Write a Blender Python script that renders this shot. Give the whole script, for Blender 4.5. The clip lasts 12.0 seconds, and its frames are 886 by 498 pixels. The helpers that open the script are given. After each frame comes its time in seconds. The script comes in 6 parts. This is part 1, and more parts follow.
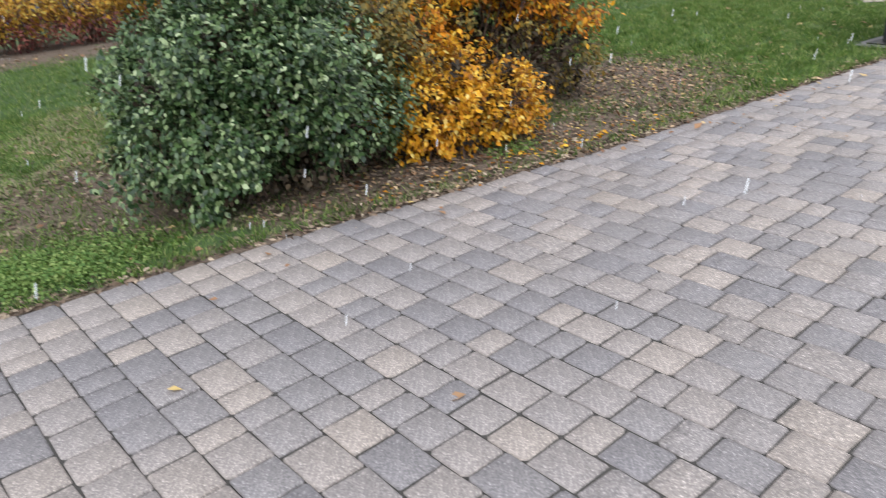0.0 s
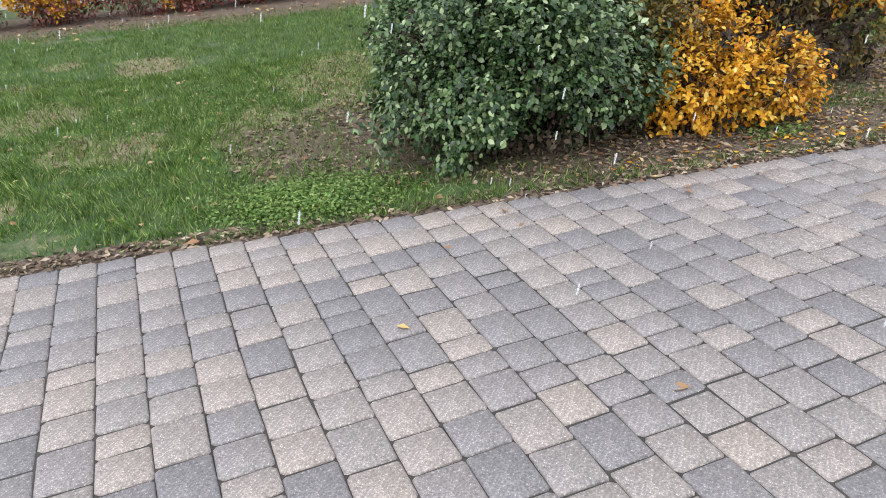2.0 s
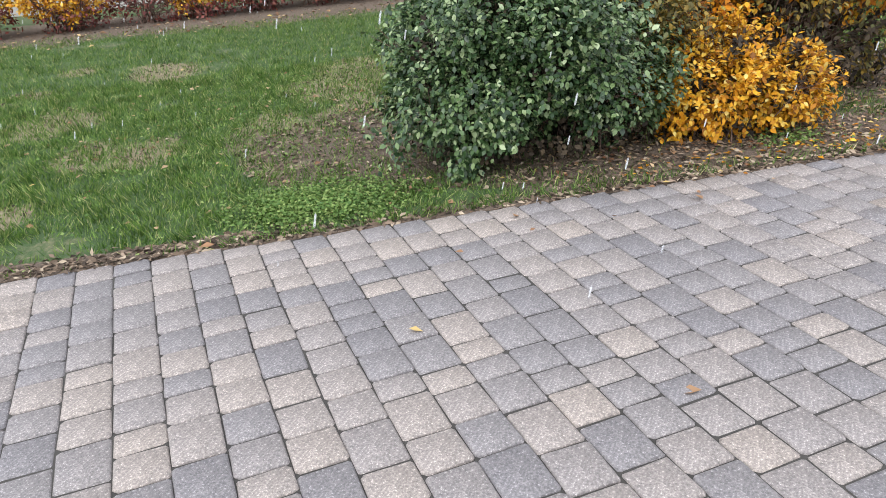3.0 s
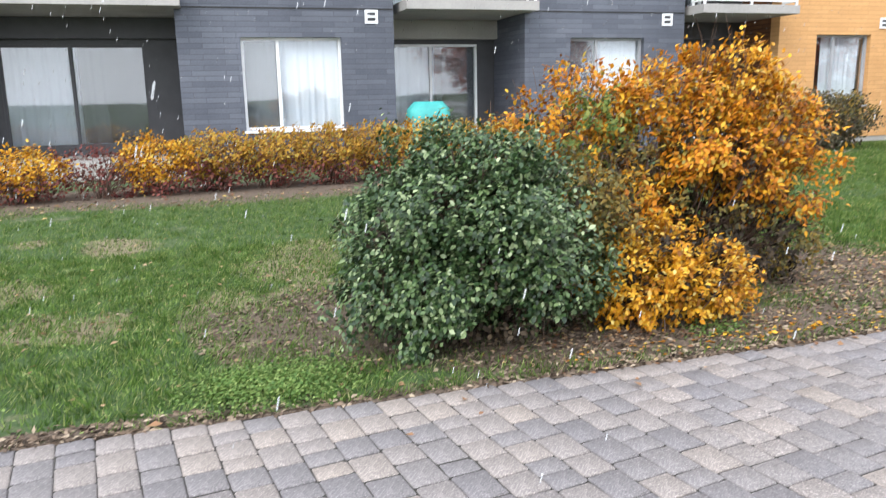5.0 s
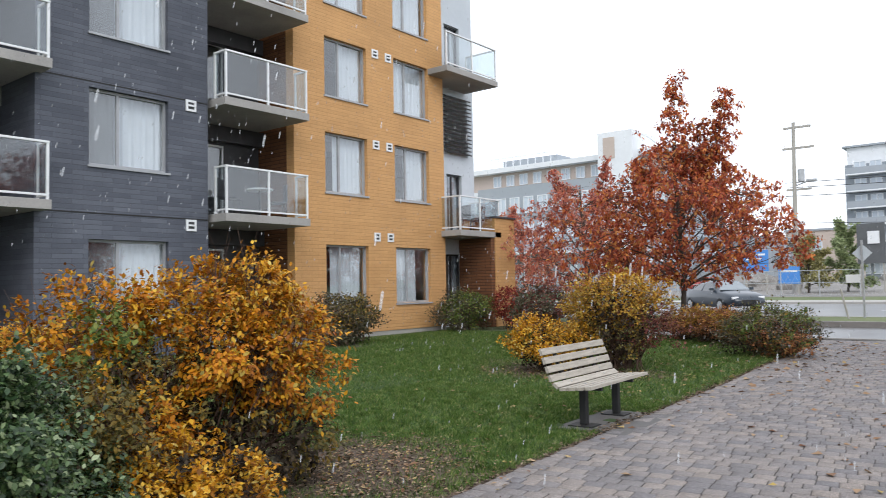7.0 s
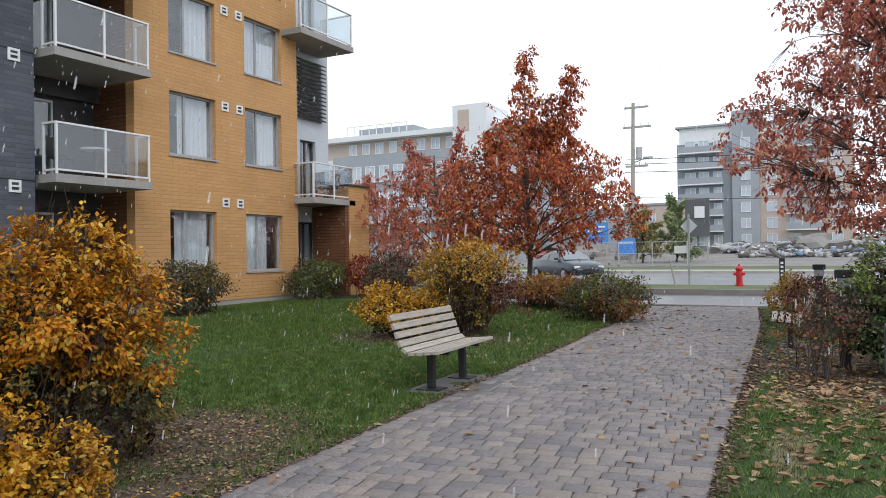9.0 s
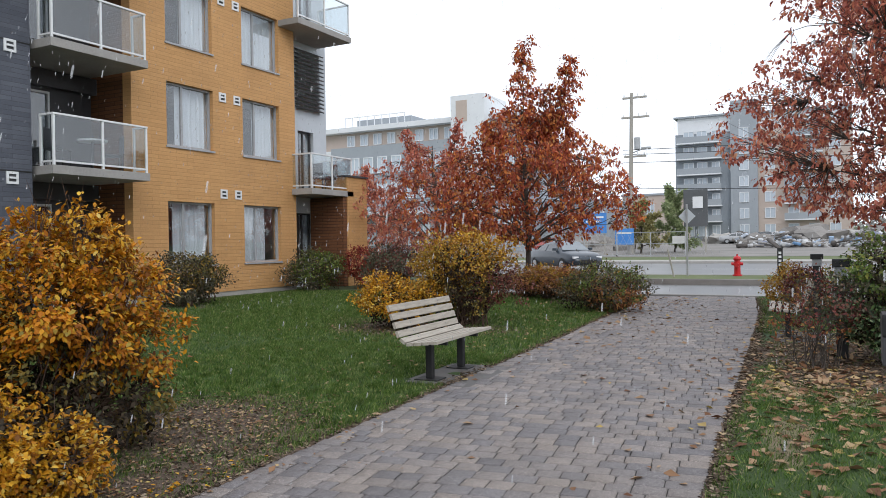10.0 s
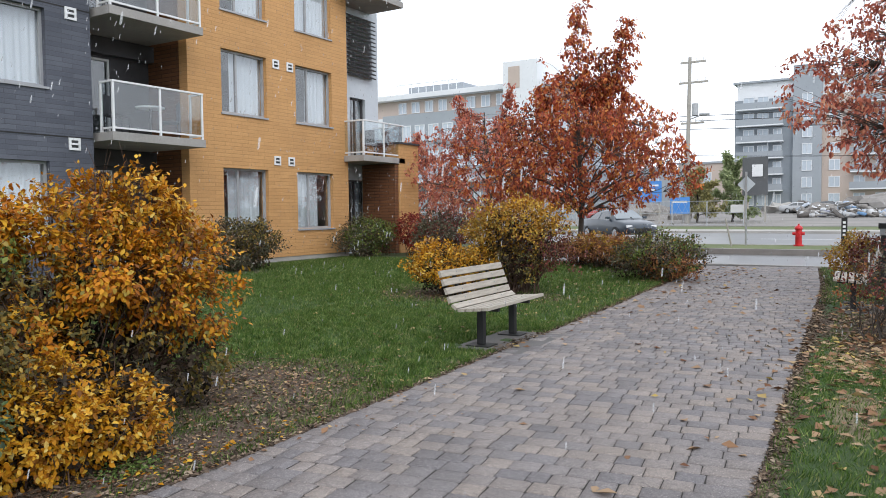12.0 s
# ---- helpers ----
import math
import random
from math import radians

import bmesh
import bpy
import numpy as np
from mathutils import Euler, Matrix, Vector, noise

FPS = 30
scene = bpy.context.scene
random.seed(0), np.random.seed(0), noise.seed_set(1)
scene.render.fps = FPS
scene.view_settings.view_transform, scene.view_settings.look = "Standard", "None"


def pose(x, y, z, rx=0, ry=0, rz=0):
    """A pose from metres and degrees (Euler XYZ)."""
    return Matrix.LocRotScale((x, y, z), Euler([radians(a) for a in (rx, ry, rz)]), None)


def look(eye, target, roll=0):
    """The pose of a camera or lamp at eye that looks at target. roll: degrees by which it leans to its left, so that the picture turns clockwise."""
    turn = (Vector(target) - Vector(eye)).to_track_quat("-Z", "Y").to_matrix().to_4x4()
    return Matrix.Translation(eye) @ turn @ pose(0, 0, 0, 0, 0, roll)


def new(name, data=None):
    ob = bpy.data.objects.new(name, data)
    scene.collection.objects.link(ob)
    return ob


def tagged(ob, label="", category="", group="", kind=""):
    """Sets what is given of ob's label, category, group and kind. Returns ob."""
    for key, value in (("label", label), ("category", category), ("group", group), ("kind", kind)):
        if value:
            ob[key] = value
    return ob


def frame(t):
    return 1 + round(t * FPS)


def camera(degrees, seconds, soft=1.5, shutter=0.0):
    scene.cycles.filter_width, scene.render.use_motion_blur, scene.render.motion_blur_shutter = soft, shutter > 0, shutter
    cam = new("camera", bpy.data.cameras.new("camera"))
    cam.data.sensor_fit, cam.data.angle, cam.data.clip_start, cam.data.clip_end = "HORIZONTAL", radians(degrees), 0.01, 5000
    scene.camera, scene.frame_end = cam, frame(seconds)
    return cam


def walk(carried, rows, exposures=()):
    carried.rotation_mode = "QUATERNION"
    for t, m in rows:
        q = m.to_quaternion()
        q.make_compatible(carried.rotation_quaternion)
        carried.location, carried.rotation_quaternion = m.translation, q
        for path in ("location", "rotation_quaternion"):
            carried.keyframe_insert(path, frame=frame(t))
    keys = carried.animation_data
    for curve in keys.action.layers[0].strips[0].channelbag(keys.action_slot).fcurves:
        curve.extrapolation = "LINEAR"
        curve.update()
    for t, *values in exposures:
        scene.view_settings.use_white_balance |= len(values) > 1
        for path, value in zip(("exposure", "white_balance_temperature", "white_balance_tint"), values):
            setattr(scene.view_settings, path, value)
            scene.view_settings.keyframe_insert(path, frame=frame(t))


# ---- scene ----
cam = camera(60.7, 12.0, soft=0.8, shutter=0.2)
PATH = [
    (0, (-0.3, 0.03, 1.275), (-1.872, 0.973, 0.474), -4.5),
    (0.2, (-0.35, 0.01, 1.288), (-2.002, 0.861, 0.549), -5.6),
    (0.5, (-0.392, -0.003, 1.294), (-2.113, 0.713, 0.569), -5.6),
    (1, (-0.37, -0.007, 1.294), (-2.162, 0.514, 0.576), -4.2),
    (1.5, (-0.343, 0.012, 1.277), (-2.129, 0.424, 0.475), -4.4),
    (2, (-0.341, 0.011, 1.271), (-2.111, 0.395, 0.422), -4.1),
    (2.5, (-0.338, 0.01, 1.271), (-2.109, 0.377, 0.419), -4.3),
    (4.5, (-0.217, -0.089, 1.324), (-2.073, 0.368, 0.736), -1.9),
    (5, (-0.205, -0.082, 1.35), (-2.081, 0.486, 0.953), -1.2),
    (5.5, (-0.191, -0.057, 1.384), (-2.019, 0.745, 1.264), -0.8),
    (6, (-0.189, -0.033, 1.395), (-1.85, 1.08, 1.399), -0.9),
    (6.5, (-0.198, 0.01, 1.404), (-1.651, 1.383, 1.46), -1.0),
    (7, (-0.204, 0.035, 1.421), (-1.456, 1.592, 1.518), -1.1),
    (7.5, (-0.188, 0.035, 1.423), (-1.296, 1.696, 1.524), -1.0),
    (7.7, (-0.185, 0.038, 1.424), (-1.239, 1.735, 1.524), -1.0),
    (9.3, (-0.163, 0.07, 1.387), (-1.097, 1.838, 1.384), -0.8),
    (9.5, (-0.161, 0.07, 1.386), (-1.095, 1.838, 1.378), -0.8),
    (10, (-0.164, 0.065, 1.386), (-1.097, 1.834, 1.372), -0.9),
    (10.5, (-0.167, 0.067, 1.384), (-1.105, 1.833, 1.363), -0.9),
    (11, (-0.173, 0.086, 1.378), (-1.121, 1.847, 1.341), -1.0),
    (11.5, (-0.191, 0.097, 1.369), (-1.202, 1.822, 1.306), -0.9),
    (12, (-0.211, 0.119, 1.357), (-1.26, 1.819, 1.261), -0.6),
]
walk(cam, [(t, look(eye, target, roll)) for t, eye, target, roll in PATH],
     exposures=[(0.0, 1.1), (0.5, 1.15), (2.5, 1.25), (4.5, 1.45), (5.5, 1.5), (6.0, 1.12), (6.5, 0.8), (7.5, 0.34), (9.5, 0.22), (11.0, 0.27), (12.0, 0.48)])

# ---- sky and sun: overcast, light snowfall ----
world = bpy.data.worlds.new("overcast_sky")
scene.world = world
world.use_nodes = True
wt = world.node_tree
sky = wt.nodes.new("ShaderNodeTexSky")
sky.sky_type, sky.sun_disc = "NISHITA", False
sky.sun_elevation, sky.sun_rotation = radians(38), radians(140)
veil = wt.nodes.new("ShaderNodeMixRGB")
veil.inputs[0].default_value = 0.93
veil.inputs[2].default_value = (9.1, 9.6, 10.5, 1)
wt.links.new(sky.outputs[0], veil.inputs[1])
wt.links.new(veil.outputs[0], wt.nodes["Background"].inputs[0])
wt.nodes["Background"].inputs[1].default_value = 0.115
sun_data = bpy.data.lights.new("sun", "SUN")
sun_data.energy, sun_data.angle, sun_data.color = 0.7, radians(30), (1.0, 0.97, 0.93)
sun = new("sun", sun_data)
sun.matrix_world = look((20, -20, 25), (0, 0, 0))

RNG = np.random.default_rng(7)


# ---- materials ----
def nodes_of(name):
    m = bpy.data.materials.new(name)
    m.use_nodes = True
    return m, m.node_tree, m.node_tree.nodes["Principled BSDF"]


def ramp(nt, source, stops):
    r = nt.nodes.new("ShaderNodeValToRGB")
    e = r.color_ramp.elements
    while len(e) < len(stops):
        e.new(0.5)
    for k, (at, c) in enumerate(stops):
        e[k].position, e[k].color = at, (*c, 1)
    nt.links.new(source, r.inputs[0])
    return r.outputs[0]


def noise_of(nt, scale, detail=6.0, rough=0.6, stretch=None):
    co = nt.nodes.new("ShaderNodeTexCoord").outputs["Object"]
    if stretch:
        mp = nt.nodes.new("ShaderNodeMapping")
        mp.inputs["Scale"].default_value = stretch
        nt.links.new(co, mp.inputs[0])
        co = mp.outputs[0]
    n = nt.nodes.new("ShaderNodeTexNoise")
    n.inputs["Scale"].default_value, n.inputs["Detail"].default_value, n.inputs["Roughness"].default_value = scale, detail, rough
    nt.links.new(co, n.inputs["Vector"])
    return n.outputs["Fac"]


def blend(nt, a, b, how, amount):
    x = nt.nodes.new("ShaderNodeMixRGB")
    x.blend_type, x.inputs[0].default_value = how, amount
    nt.links.new(a, x.inputs[1])
    nt.links.new(b, x.inputs[2])
    return x.outputs[0]


def bumped(nt, bsdf, height, strength, distance):
    b = nt.nodes.new("ShaderNodeBump")
    b.inputs["Strength"].default_value, b.inputs["Distance"].default_value = strength, distance
    nt.links.new(height, b.inputs["Height"])
    nt.links.new(b.outputs[0], bsdf.inputs["Normal"])


def surface(name, dark, light, rough=0.8, coarse=1.5, fine=40.0, bump=0.3, depth=0.004, metal=0.0, stretch=None, fine_mix=0.35):
    """Two scales of variation between two colours, with a fine relief."""
    m, nt, bsdf = nodes_of(name)
    big, small = noise_of(nt, coarse, 4.0, 0.6, stretch), noise_of(nt, fine, 4.0, 0.7, stretch)
    a = ramp(nt, big, [(0.3, dark), (0.7, light)])
    b = ramp(nt, small, [(0.3, dark), (0.7, light)])
    nt.links.new(blend(nt, a, b, "MIX", fine_mix), bsdf.inputs["Base Color"])
    bsdf.inputs["Roughness"].default_value, bsdf.inputs["Metallic"].default_value = rough, metal
    if bump:
        bumped(nt, bsdf, small, bump, depth)
    return m


def paver_material(name, single):
    m, nt, bsdf = nodes_of(name)
    if single:
        value = nt.nodes.new("ShaderNodeObjectInfo").outputs["Random"]
    else:
        value = nt.nodes.new("ShaderNodeNewGeometry").outputs["Random Per Island"]
    tone = ramp(nt, value, [(0.0, (0.158, 0.150, 0.155)), (0.25, (0.184, 0.173, 0.174)), (0.46, (0.210, 0.192, 0.186)), (0.75, (0.236, 0.211, 0.197)), (1.0, (0.264, 0.231, 0.207))])
    grit = noise_of(nt, 140.0, 3.0, 0.8)
    stain = noise_of(nt, 2.2, 5.0, 0.6)
    tone = blend(nt, tone, ramp(nt, grit, [(0.32, (0.5, 0.5, 0.5)), (0.5, (1, 1, 1)), (0.6, (1.25, 1.25, 1.25)), (0.66, (2.6, 2.6, 2.6))]), "MULTIPLY", 0.9)
    blot = noise_of(nt, 38.0, 5.0, 0.75)
    tone = blend(nt, tone, ramp(nt, blot, [(0.3, (0.66, 0.66, 0.68)), (0.7, (1.3, 1.28, 1.25))]), "MULTIPLY", 0.9)
    tone = blend(nt, tone, ramp(nt, stain, [(0.3, (0.82, 0.80, 0.78)), (0.7, (1.12, 1.11, 1.12))]), "MULTIPLY", 0.8)
    nt.links.new(tone, bsdf.inputs["Base Color"])
    bsdf.inputs["Roughness"].default_value = 0.6
    bsdf.inputs["Specular IOR Level"].default_value = 0.35
    bumped(nt, bsdf, grit, 0.75, 0.004)
    return m


def brick_material(name, c1, c2, mortar, width, row, mortar_size=0.012, rough=0.8, stain=0.75):
    """Long bricks laid by the wall's own run and height."""
    m, nt, bsdf = nodes_of(name)
    sep = nt.nodes.new("ShaderNodeSeparateXYZ")
    nt.links.new(nt.nodes.new("ShaderNodeTexCoord").outputs["Object"], sep.inputs[0])
    run = nt.nodes.new("ShaderNodeMath")
    nt.links.new(sep.outputs[0], run.inputs[0])
    nt.links.new(sep.outputs[1], run.inputs[1])
    com = nt.nodes.new("ShaderNodeCombineXYZ")
    nt.links.new(run.outputs[0], com.inputs[0])
    nt.links.new(sep.outputs[2], com.inputs[1])
    br = nt.nodes.new("ShaderNodeTexBrick")
    nt.links.new(com.outputs[0], br.inputs["Vector"])
    for key, v in (("Color1", (*c1, 1)), ("Color2", (*c2, 1)), ("Mortar", (*mortar, 1)), ("Scale", 1.0), ("Mortar Size", mortar_size), ("Brick Width", width), ("Row Height", row), ("Bias", 0.0)):
        br.inputs[key].default_value = v
    br.offset = 0.37
    tint = ramp(nt, noise_of(nt, 0.5, 5.0, 0.65), [(0.3, (0.78, 0.78, 0.79)), (0.7, (1.17, 1.16, 1.15))])
    grain = ramp(nt, noise_of(nt, 30.0, 3.0, 0.7), [(0.3, (0.85, 0.85, 0.85)), (0.7, (1.15, 1.15, 1.15))])
    c = blend(nt, blend(nt, br.outputs["Color"], tint, "MULTIPLY", stain), grain, "MULTIPLY", 0.6)
    nt.links.new(c, bsdf.inputs["Base Color"])
    bsdf.inputs["Roughness"].default_value = rough
    inv = nt.nodes.new("ShaderNodeInvert")
    nt.links.new(br.outputs["Fac"], inv.inputs["Color"])
    bumped(nt, bsdf, inv.outputs[0], 0.6, 0.01)
    return m


def leaf_material(name, stops, through_light=0.2, rough=0.5, gloss=0.22, patch=(2.5, 0.77, 1.15)):
    """Each leaf takes its own colour; some light passes through it."""
    m, nt, bsdf = nodes_of(name)
    c = ramp(nt, nt.nodes.new("ShaderNodeNewGeometry").outputs["Random Per Island"], stops)
    c = blend(nt, c, ramp(nt, noise_of(nt, patch[0], 3.0), [(0.3, (patch[1],) * 3), (0.7, (patch[2],) * 3)]), "MULTIPLY", 0.8)
    nt.links.new(c, bsdf.inputs["Base Color"])
    bsdf.inputs["Roughness"].default_value = rough
    bsdf.inputs["Specular IOR Level"].default_value = gloss
    tr = nt.nodes.new("ShaderNodeBsdfTranslucent")
    nt.links.new(c, tr.inputs[0])
    mix = nt.nodes.new("ShaderNodeMixShader")
    mix.inputs[0].default_value = through_light
    nt.links.new(bsdf.outputs[0], mix.inputs[1])
    nt.links.new(tr.outputs[0], mix.inputs[2])
    nt.links.new(mix.outputs[0], nt.nodes["Material Output"].inputs[0])
    return m


def glass_material(name, tint, rough=0.02):
    m, nt, bsdf = nodes_of(name)
    bsdf.inputs["Base Color"].default_value = (*tint, 1)
    bsdf.inputs["Roughness"].default_value = rough
    bsdf.inputs["Transmission Weight"].default_value = 1.0
    bsdf.inputs["IOR"].default_value = 1.75
    return m


PAVER_ONE = paver_material("paver_concrete", True)
PAVER_MANY = paver_material("paver_concrete_joined", False)
JOINT = surface("joint_sand", (0.022, 0.02, 0.018), (0.055, 0.05, 0.044), 0.95, 3.0, 90.0)
SOIL = surface("lawn_soil", (0.045, 0.07, 0.022), (0.085, 0.11, 0.04), 0.95, 0.8, 30.0, 0.5, 0.01)
FAR_GRASS = surface("far_grass", (0.07, 0.105, 0.035), (0.15, 0.17, 0.07), 0.95, 0.3, 6.0, 0.4, 0.02)
MULCH = surface("mulch", (0.075, 0.052, 0.038), (0.21, 0.16, 0.12), 0.95, 3.0, 55.0, 0.8, 0.015, fine_mix=0.6)
DRY = surface("dry_thatch", (0.12, 0.10, 0.055), (0.25, 0.20, 0.125), 0.95, 2.5, 60.0, 0.8, 0.012, fine_mix=0.6)
ASPHALT = surface("wet_asphalt", (0.13, 0.13, 0.135), (0.20, 0.20, 0.205), 0.33, 0.4, 60.0, 0.2, 0.004)
GRAVEL = surface("gravel_yard", (0.16, 0.15, 0.14), (0.30, 0.28, 0.26), 0.9, 0.2, 3.0, 0.5, 0.03)
CONCRETE = surface("concrete", (0.30, 0.29, 0.27), (0.44, 0.42, 0.39), 0.85, 0.8, 25.0, 0.3, 0.004)
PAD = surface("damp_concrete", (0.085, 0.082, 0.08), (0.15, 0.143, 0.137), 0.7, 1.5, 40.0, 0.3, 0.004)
SLAB = surface("balcony_concrete", (0.26, 0.25, 0.24), (0.42, 0.40, 0.38), 0.85, 1.2, 20.0, 0.3, 0.004)
GREY_BRICK = brick_material("slate_brick", (0.080, 0.088, 0.112), (0.112, 0.122, 0.150), (0.072, 0.078, 0.098), 0.62, 0.10, 0.006, stain=1.0)
OCHRE_BRICK = brick_material("ochre_brick", (0.56, 0.305, 0.12), (0.61, 0.338, 0.137), (0.475, 0.255, 0.10), 0.6, 0.10, 0.007, stain=0.5)
# ochre brick again, its colour darkened for the side faces that lie in shade
SHADED_OCHRE_BRICK = brick_material("shaded_ochre_brick", (0.15, 0.06, 0.024), (0.19, 0.078, 0.03), (0.09, 0.036, 0.016), 0.6, 0.10, 0.012)
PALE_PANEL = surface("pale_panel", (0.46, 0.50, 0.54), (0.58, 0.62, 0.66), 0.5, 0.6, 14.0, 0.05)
WHITE = surface("white_aluminium", (0.68, 0.69, 0.70), (0.82, 0.83, 0.84), 0.4, 3.0, 60.0, 0.05)
GREY_FRAME = surface("grey_aluminium", (0.30, 0.31, 0.33), (0.42, 0.43, 0.45), 0.4, 3.0, 60.0, 0.05)
BLACK_STEEL = surface("black_steel", (0.008, 0.008, 0.009), (0.018, 0.018, 0.019), 0.6, 4.0, 80.0, 0.1)
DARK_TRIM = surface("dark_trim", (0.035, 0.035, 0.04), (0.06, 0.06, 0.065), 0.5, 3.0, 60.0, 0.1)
# pale curtains, tinted blue to imitate sky reflected in the panes
CURTAIN = surface("sky_tinted_curtain", (0.54, 0.58, 0.62), (0.66, 0.70, 0.74), 0.9, 1.5, 60.0, 0.1)
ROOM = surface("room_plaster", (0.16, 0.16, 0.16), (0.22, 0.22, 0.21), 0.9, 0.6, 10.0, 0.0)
GLASS = glass_material("window_glass", (0.93, 0.97, 1.0))
SCREEN = surface("fly_screen_mesh", (0.10, 0.11, 0.12), (0.15, 0.16, 0.17), 0.8, 2.0, 60.0, 0.0)
SCREEN.node_tree.nodes["Principled BSDF"].inputs["Alpha"].default_value = 0.55
RAIL_GLASS = glass_material("railing_glass", (0.74, 0.80, 0.82), 0.03)
SLAT_WOOD = surface("weathered_wood", (0.27, 0.24, 0.20), (0.50, 0.455, 0.39), 0.75, 6.0, 60.0, 0.35, 0.002, stretch=(8, 1, 8))
BARK = surface("bark", (0.045, 0.036, 0.03), (0.11, 0.09, 0.075), 0.9, 6.0, 60.0, 0.8, 0.01)
TWIG = surface("twig_bark", (0.06, 0.035, 0.025), (0.14, 0.085, 0.06), 0.85, 6.0, 60.0, 0.4, 0.004)
RED_PAINT = surface("red_paint", (0.48, 0.012, 0.018), (0.60, 0.02, 0.025), 0.4, 5.0, 60.0, 0.1)
TEAL = surface("teal_cover", (0.03, 0.27, 0.26), (0.06, 0.40, 0.37), 0.6, 3.0, 30.0, 0.4, 0.01)
STEEL = surface("galvanised_steel", (0.35, 0.36, 0.37), (0.5, 0.51, 0.52), 0.5, 3.0, 40.0, 0.1, metal=0.6)
POLE_WOOD = surface("grey_pole_wood", (0.30, 0.28, 0.25), (0.44, 0.42, 0.38), 0.9, 1.0, 20.0, 0.3, stretch=(6, 6, 1))
TYRE = surface("tyre_rubber", (0.015, 0.015, 0.016), (0.03, 0.03, 0.03), 0.8, 4.0, 50.0, 0.2)

GREEN_LEAF = leaf_material("green_leaf", [(0.0, (0.014, 0.033, 0.012)), (0.4, (0.036, 0.074, 0.024)), (0.72, (0.090, 0.148, 0.050)), (0.92, (0.19, 0.25, 0.11)), (1.0, (0.33, 0.39, 0.22))], 0.15, 0.36, 0.42)
GOLD_LEAF = leaf_material("gold_leaf", [(0.0, (0.172, 0.065, 0.010)), (0.25, (0.465, 0.189, 0.011)), (0.6, (0.656, 0.336, 0.020)), (0.88, (0.691, 0.429, 0.053)), (1.0, (0.604, 0.482, 0.158))], 0.24)
AMBER_LEAF = leaf_material("amber_leaf", [(0.0, (0.112, 0.041, 0.007)), (0.22, (0.398, 0.129, 0.010)), (0.55, (0.620, 0.242, 0.014)), (0.84, (0.605, 0.347, 0.025)), (1.0, (0.239, 0.217, 0.059))], 0.24)
OLIVE_LEAF = leaf_material("olive_leaf", [(0.0, (0.06, 0.06, 0.025)), (0.4, (0.15, 0.12, 0.035)), (0.7, (0.32, 0.20, 0.035)), (1.0, (0.16, 0.17, 0.07))], 0.3)
HEDGE_LEAF = leaf_material("hedge_leaf", [(0.0, (0.20, 0.09, 0.03)), (0.3, (0.42, 0.21, 0.03)), (0.7, (0.58, 0.35, 0.05)), (1.0, (0.30, 0.28, 0.07))], 0.3)
DULL_LEAF = leaf_material("dull_leaf", [(0.0, (0.05, 0.04, 0.03)), (0.4, (0.085, 0.085, 0.05)), (0.75, (0.13, 0.12, 0.07)), (1.0, (0.20, 0.13, 0.09))], 0.2)
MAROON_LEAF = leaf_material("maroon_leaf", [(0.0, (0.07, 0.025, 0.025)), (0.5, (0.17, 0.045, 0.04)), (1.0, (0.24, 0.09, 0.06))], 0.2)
OAK_LEAF = leaf_material("oak_leaf", [(0.0, (0.184, 0.046, 0.035)), (0.35, (0.426, 0.098, 0.056)), (0.7, (0.646, 0.179, 0.067)), (0.9, (0.761, 0.311, 0.080)), (1.0, (0.519, 0.277, 0.115))], 0.45, patch=(0.9, 0.7, 1.25))
BROWN_OAK_LEAF = leaf_material("brown_oak_leaf", [(0.0, (0.235, 0.075, 0.067)), (0.4, (0.533, 0.167, 0.121)), (0.75, (0.754, 0.272, 0.167)), (1.0, (0.691, 0.377, 0.227))], 0.45)
CRIMSON_LEAF = leaf_material("crimson_leaf", [(0.0, (0.10, 0.018, 0.016)), (0.5, (0.30, 0.045, 0.035)), (1.0, (0.42, 0.10, 0.06))], 0.25)
RUST_LEAF = leaf_material("rust_leaf", [(0.0, (0.12, 0.045, 0.028)), (0.5, (0.34, 0.13, 0.055)), (0.85, (0.46, 0.22, 0.07)), (1.0, (0.30, 0.22, 0.08))], 0.25)
TAN_LEAF = leaf_material("fallen_leaf", [(0.0, (0.136, 0.057, 0.028)), (0.4, (0.289, 0.164, 0.088)), (0.8, (0.442, 0.312, 0.192)), (1.0, (0.468, 0.344, 0.096))], 0.1, 0.6)
CLOVER_LEAF = leaf_material("clover_leaf", [(0.0, (0.069, 0.138, 0.034)), (0.6, (0.144, 0.230, 0.057)), (1.0, (0.276, 0.345, 0.115))], 0.3)
LIME_LEAF = leaf_material("lime_leaf", [(0.0, (0.07, 0.12, 0.03)), (0.6, (0.15, 0.21, 0.05)), (1.0, (0.30, 0.30, 0.07))], 0.3)
# leaves beyond the street: snow haze is mixed into both colours
HAZED_YELLOW_LEAF = leaf_material("hazed_yellow_leaf", [(0.0, (0.242, 0.220, 0.099)), (0.6, (0.396, 0.363, 0.154)), (1.0, (0.506, 0.462, 0.220))], 0.4)
HAZED_GREEN_LEAF = leaf_material("hazed_green_leaf", [(0.0, (0.237, 0.300, 0.150)), (0.6, (0.362, 0.425, 0.213)), (1.0, (0.500, 0.537, 0.312))], 0.45)
# near-black leaves: the shade deep inside the shrubs, put into the leaf colour
INNER_SHADE_LEAF = leaf_material("inner_shade_leaf", [(0.0, (0.012, 0.009, 0.006)), (0.5, (0.03, 0.022, 0.014)), (1.0, (0.06, 0.042, 0.024))], 0.05, 0.8)
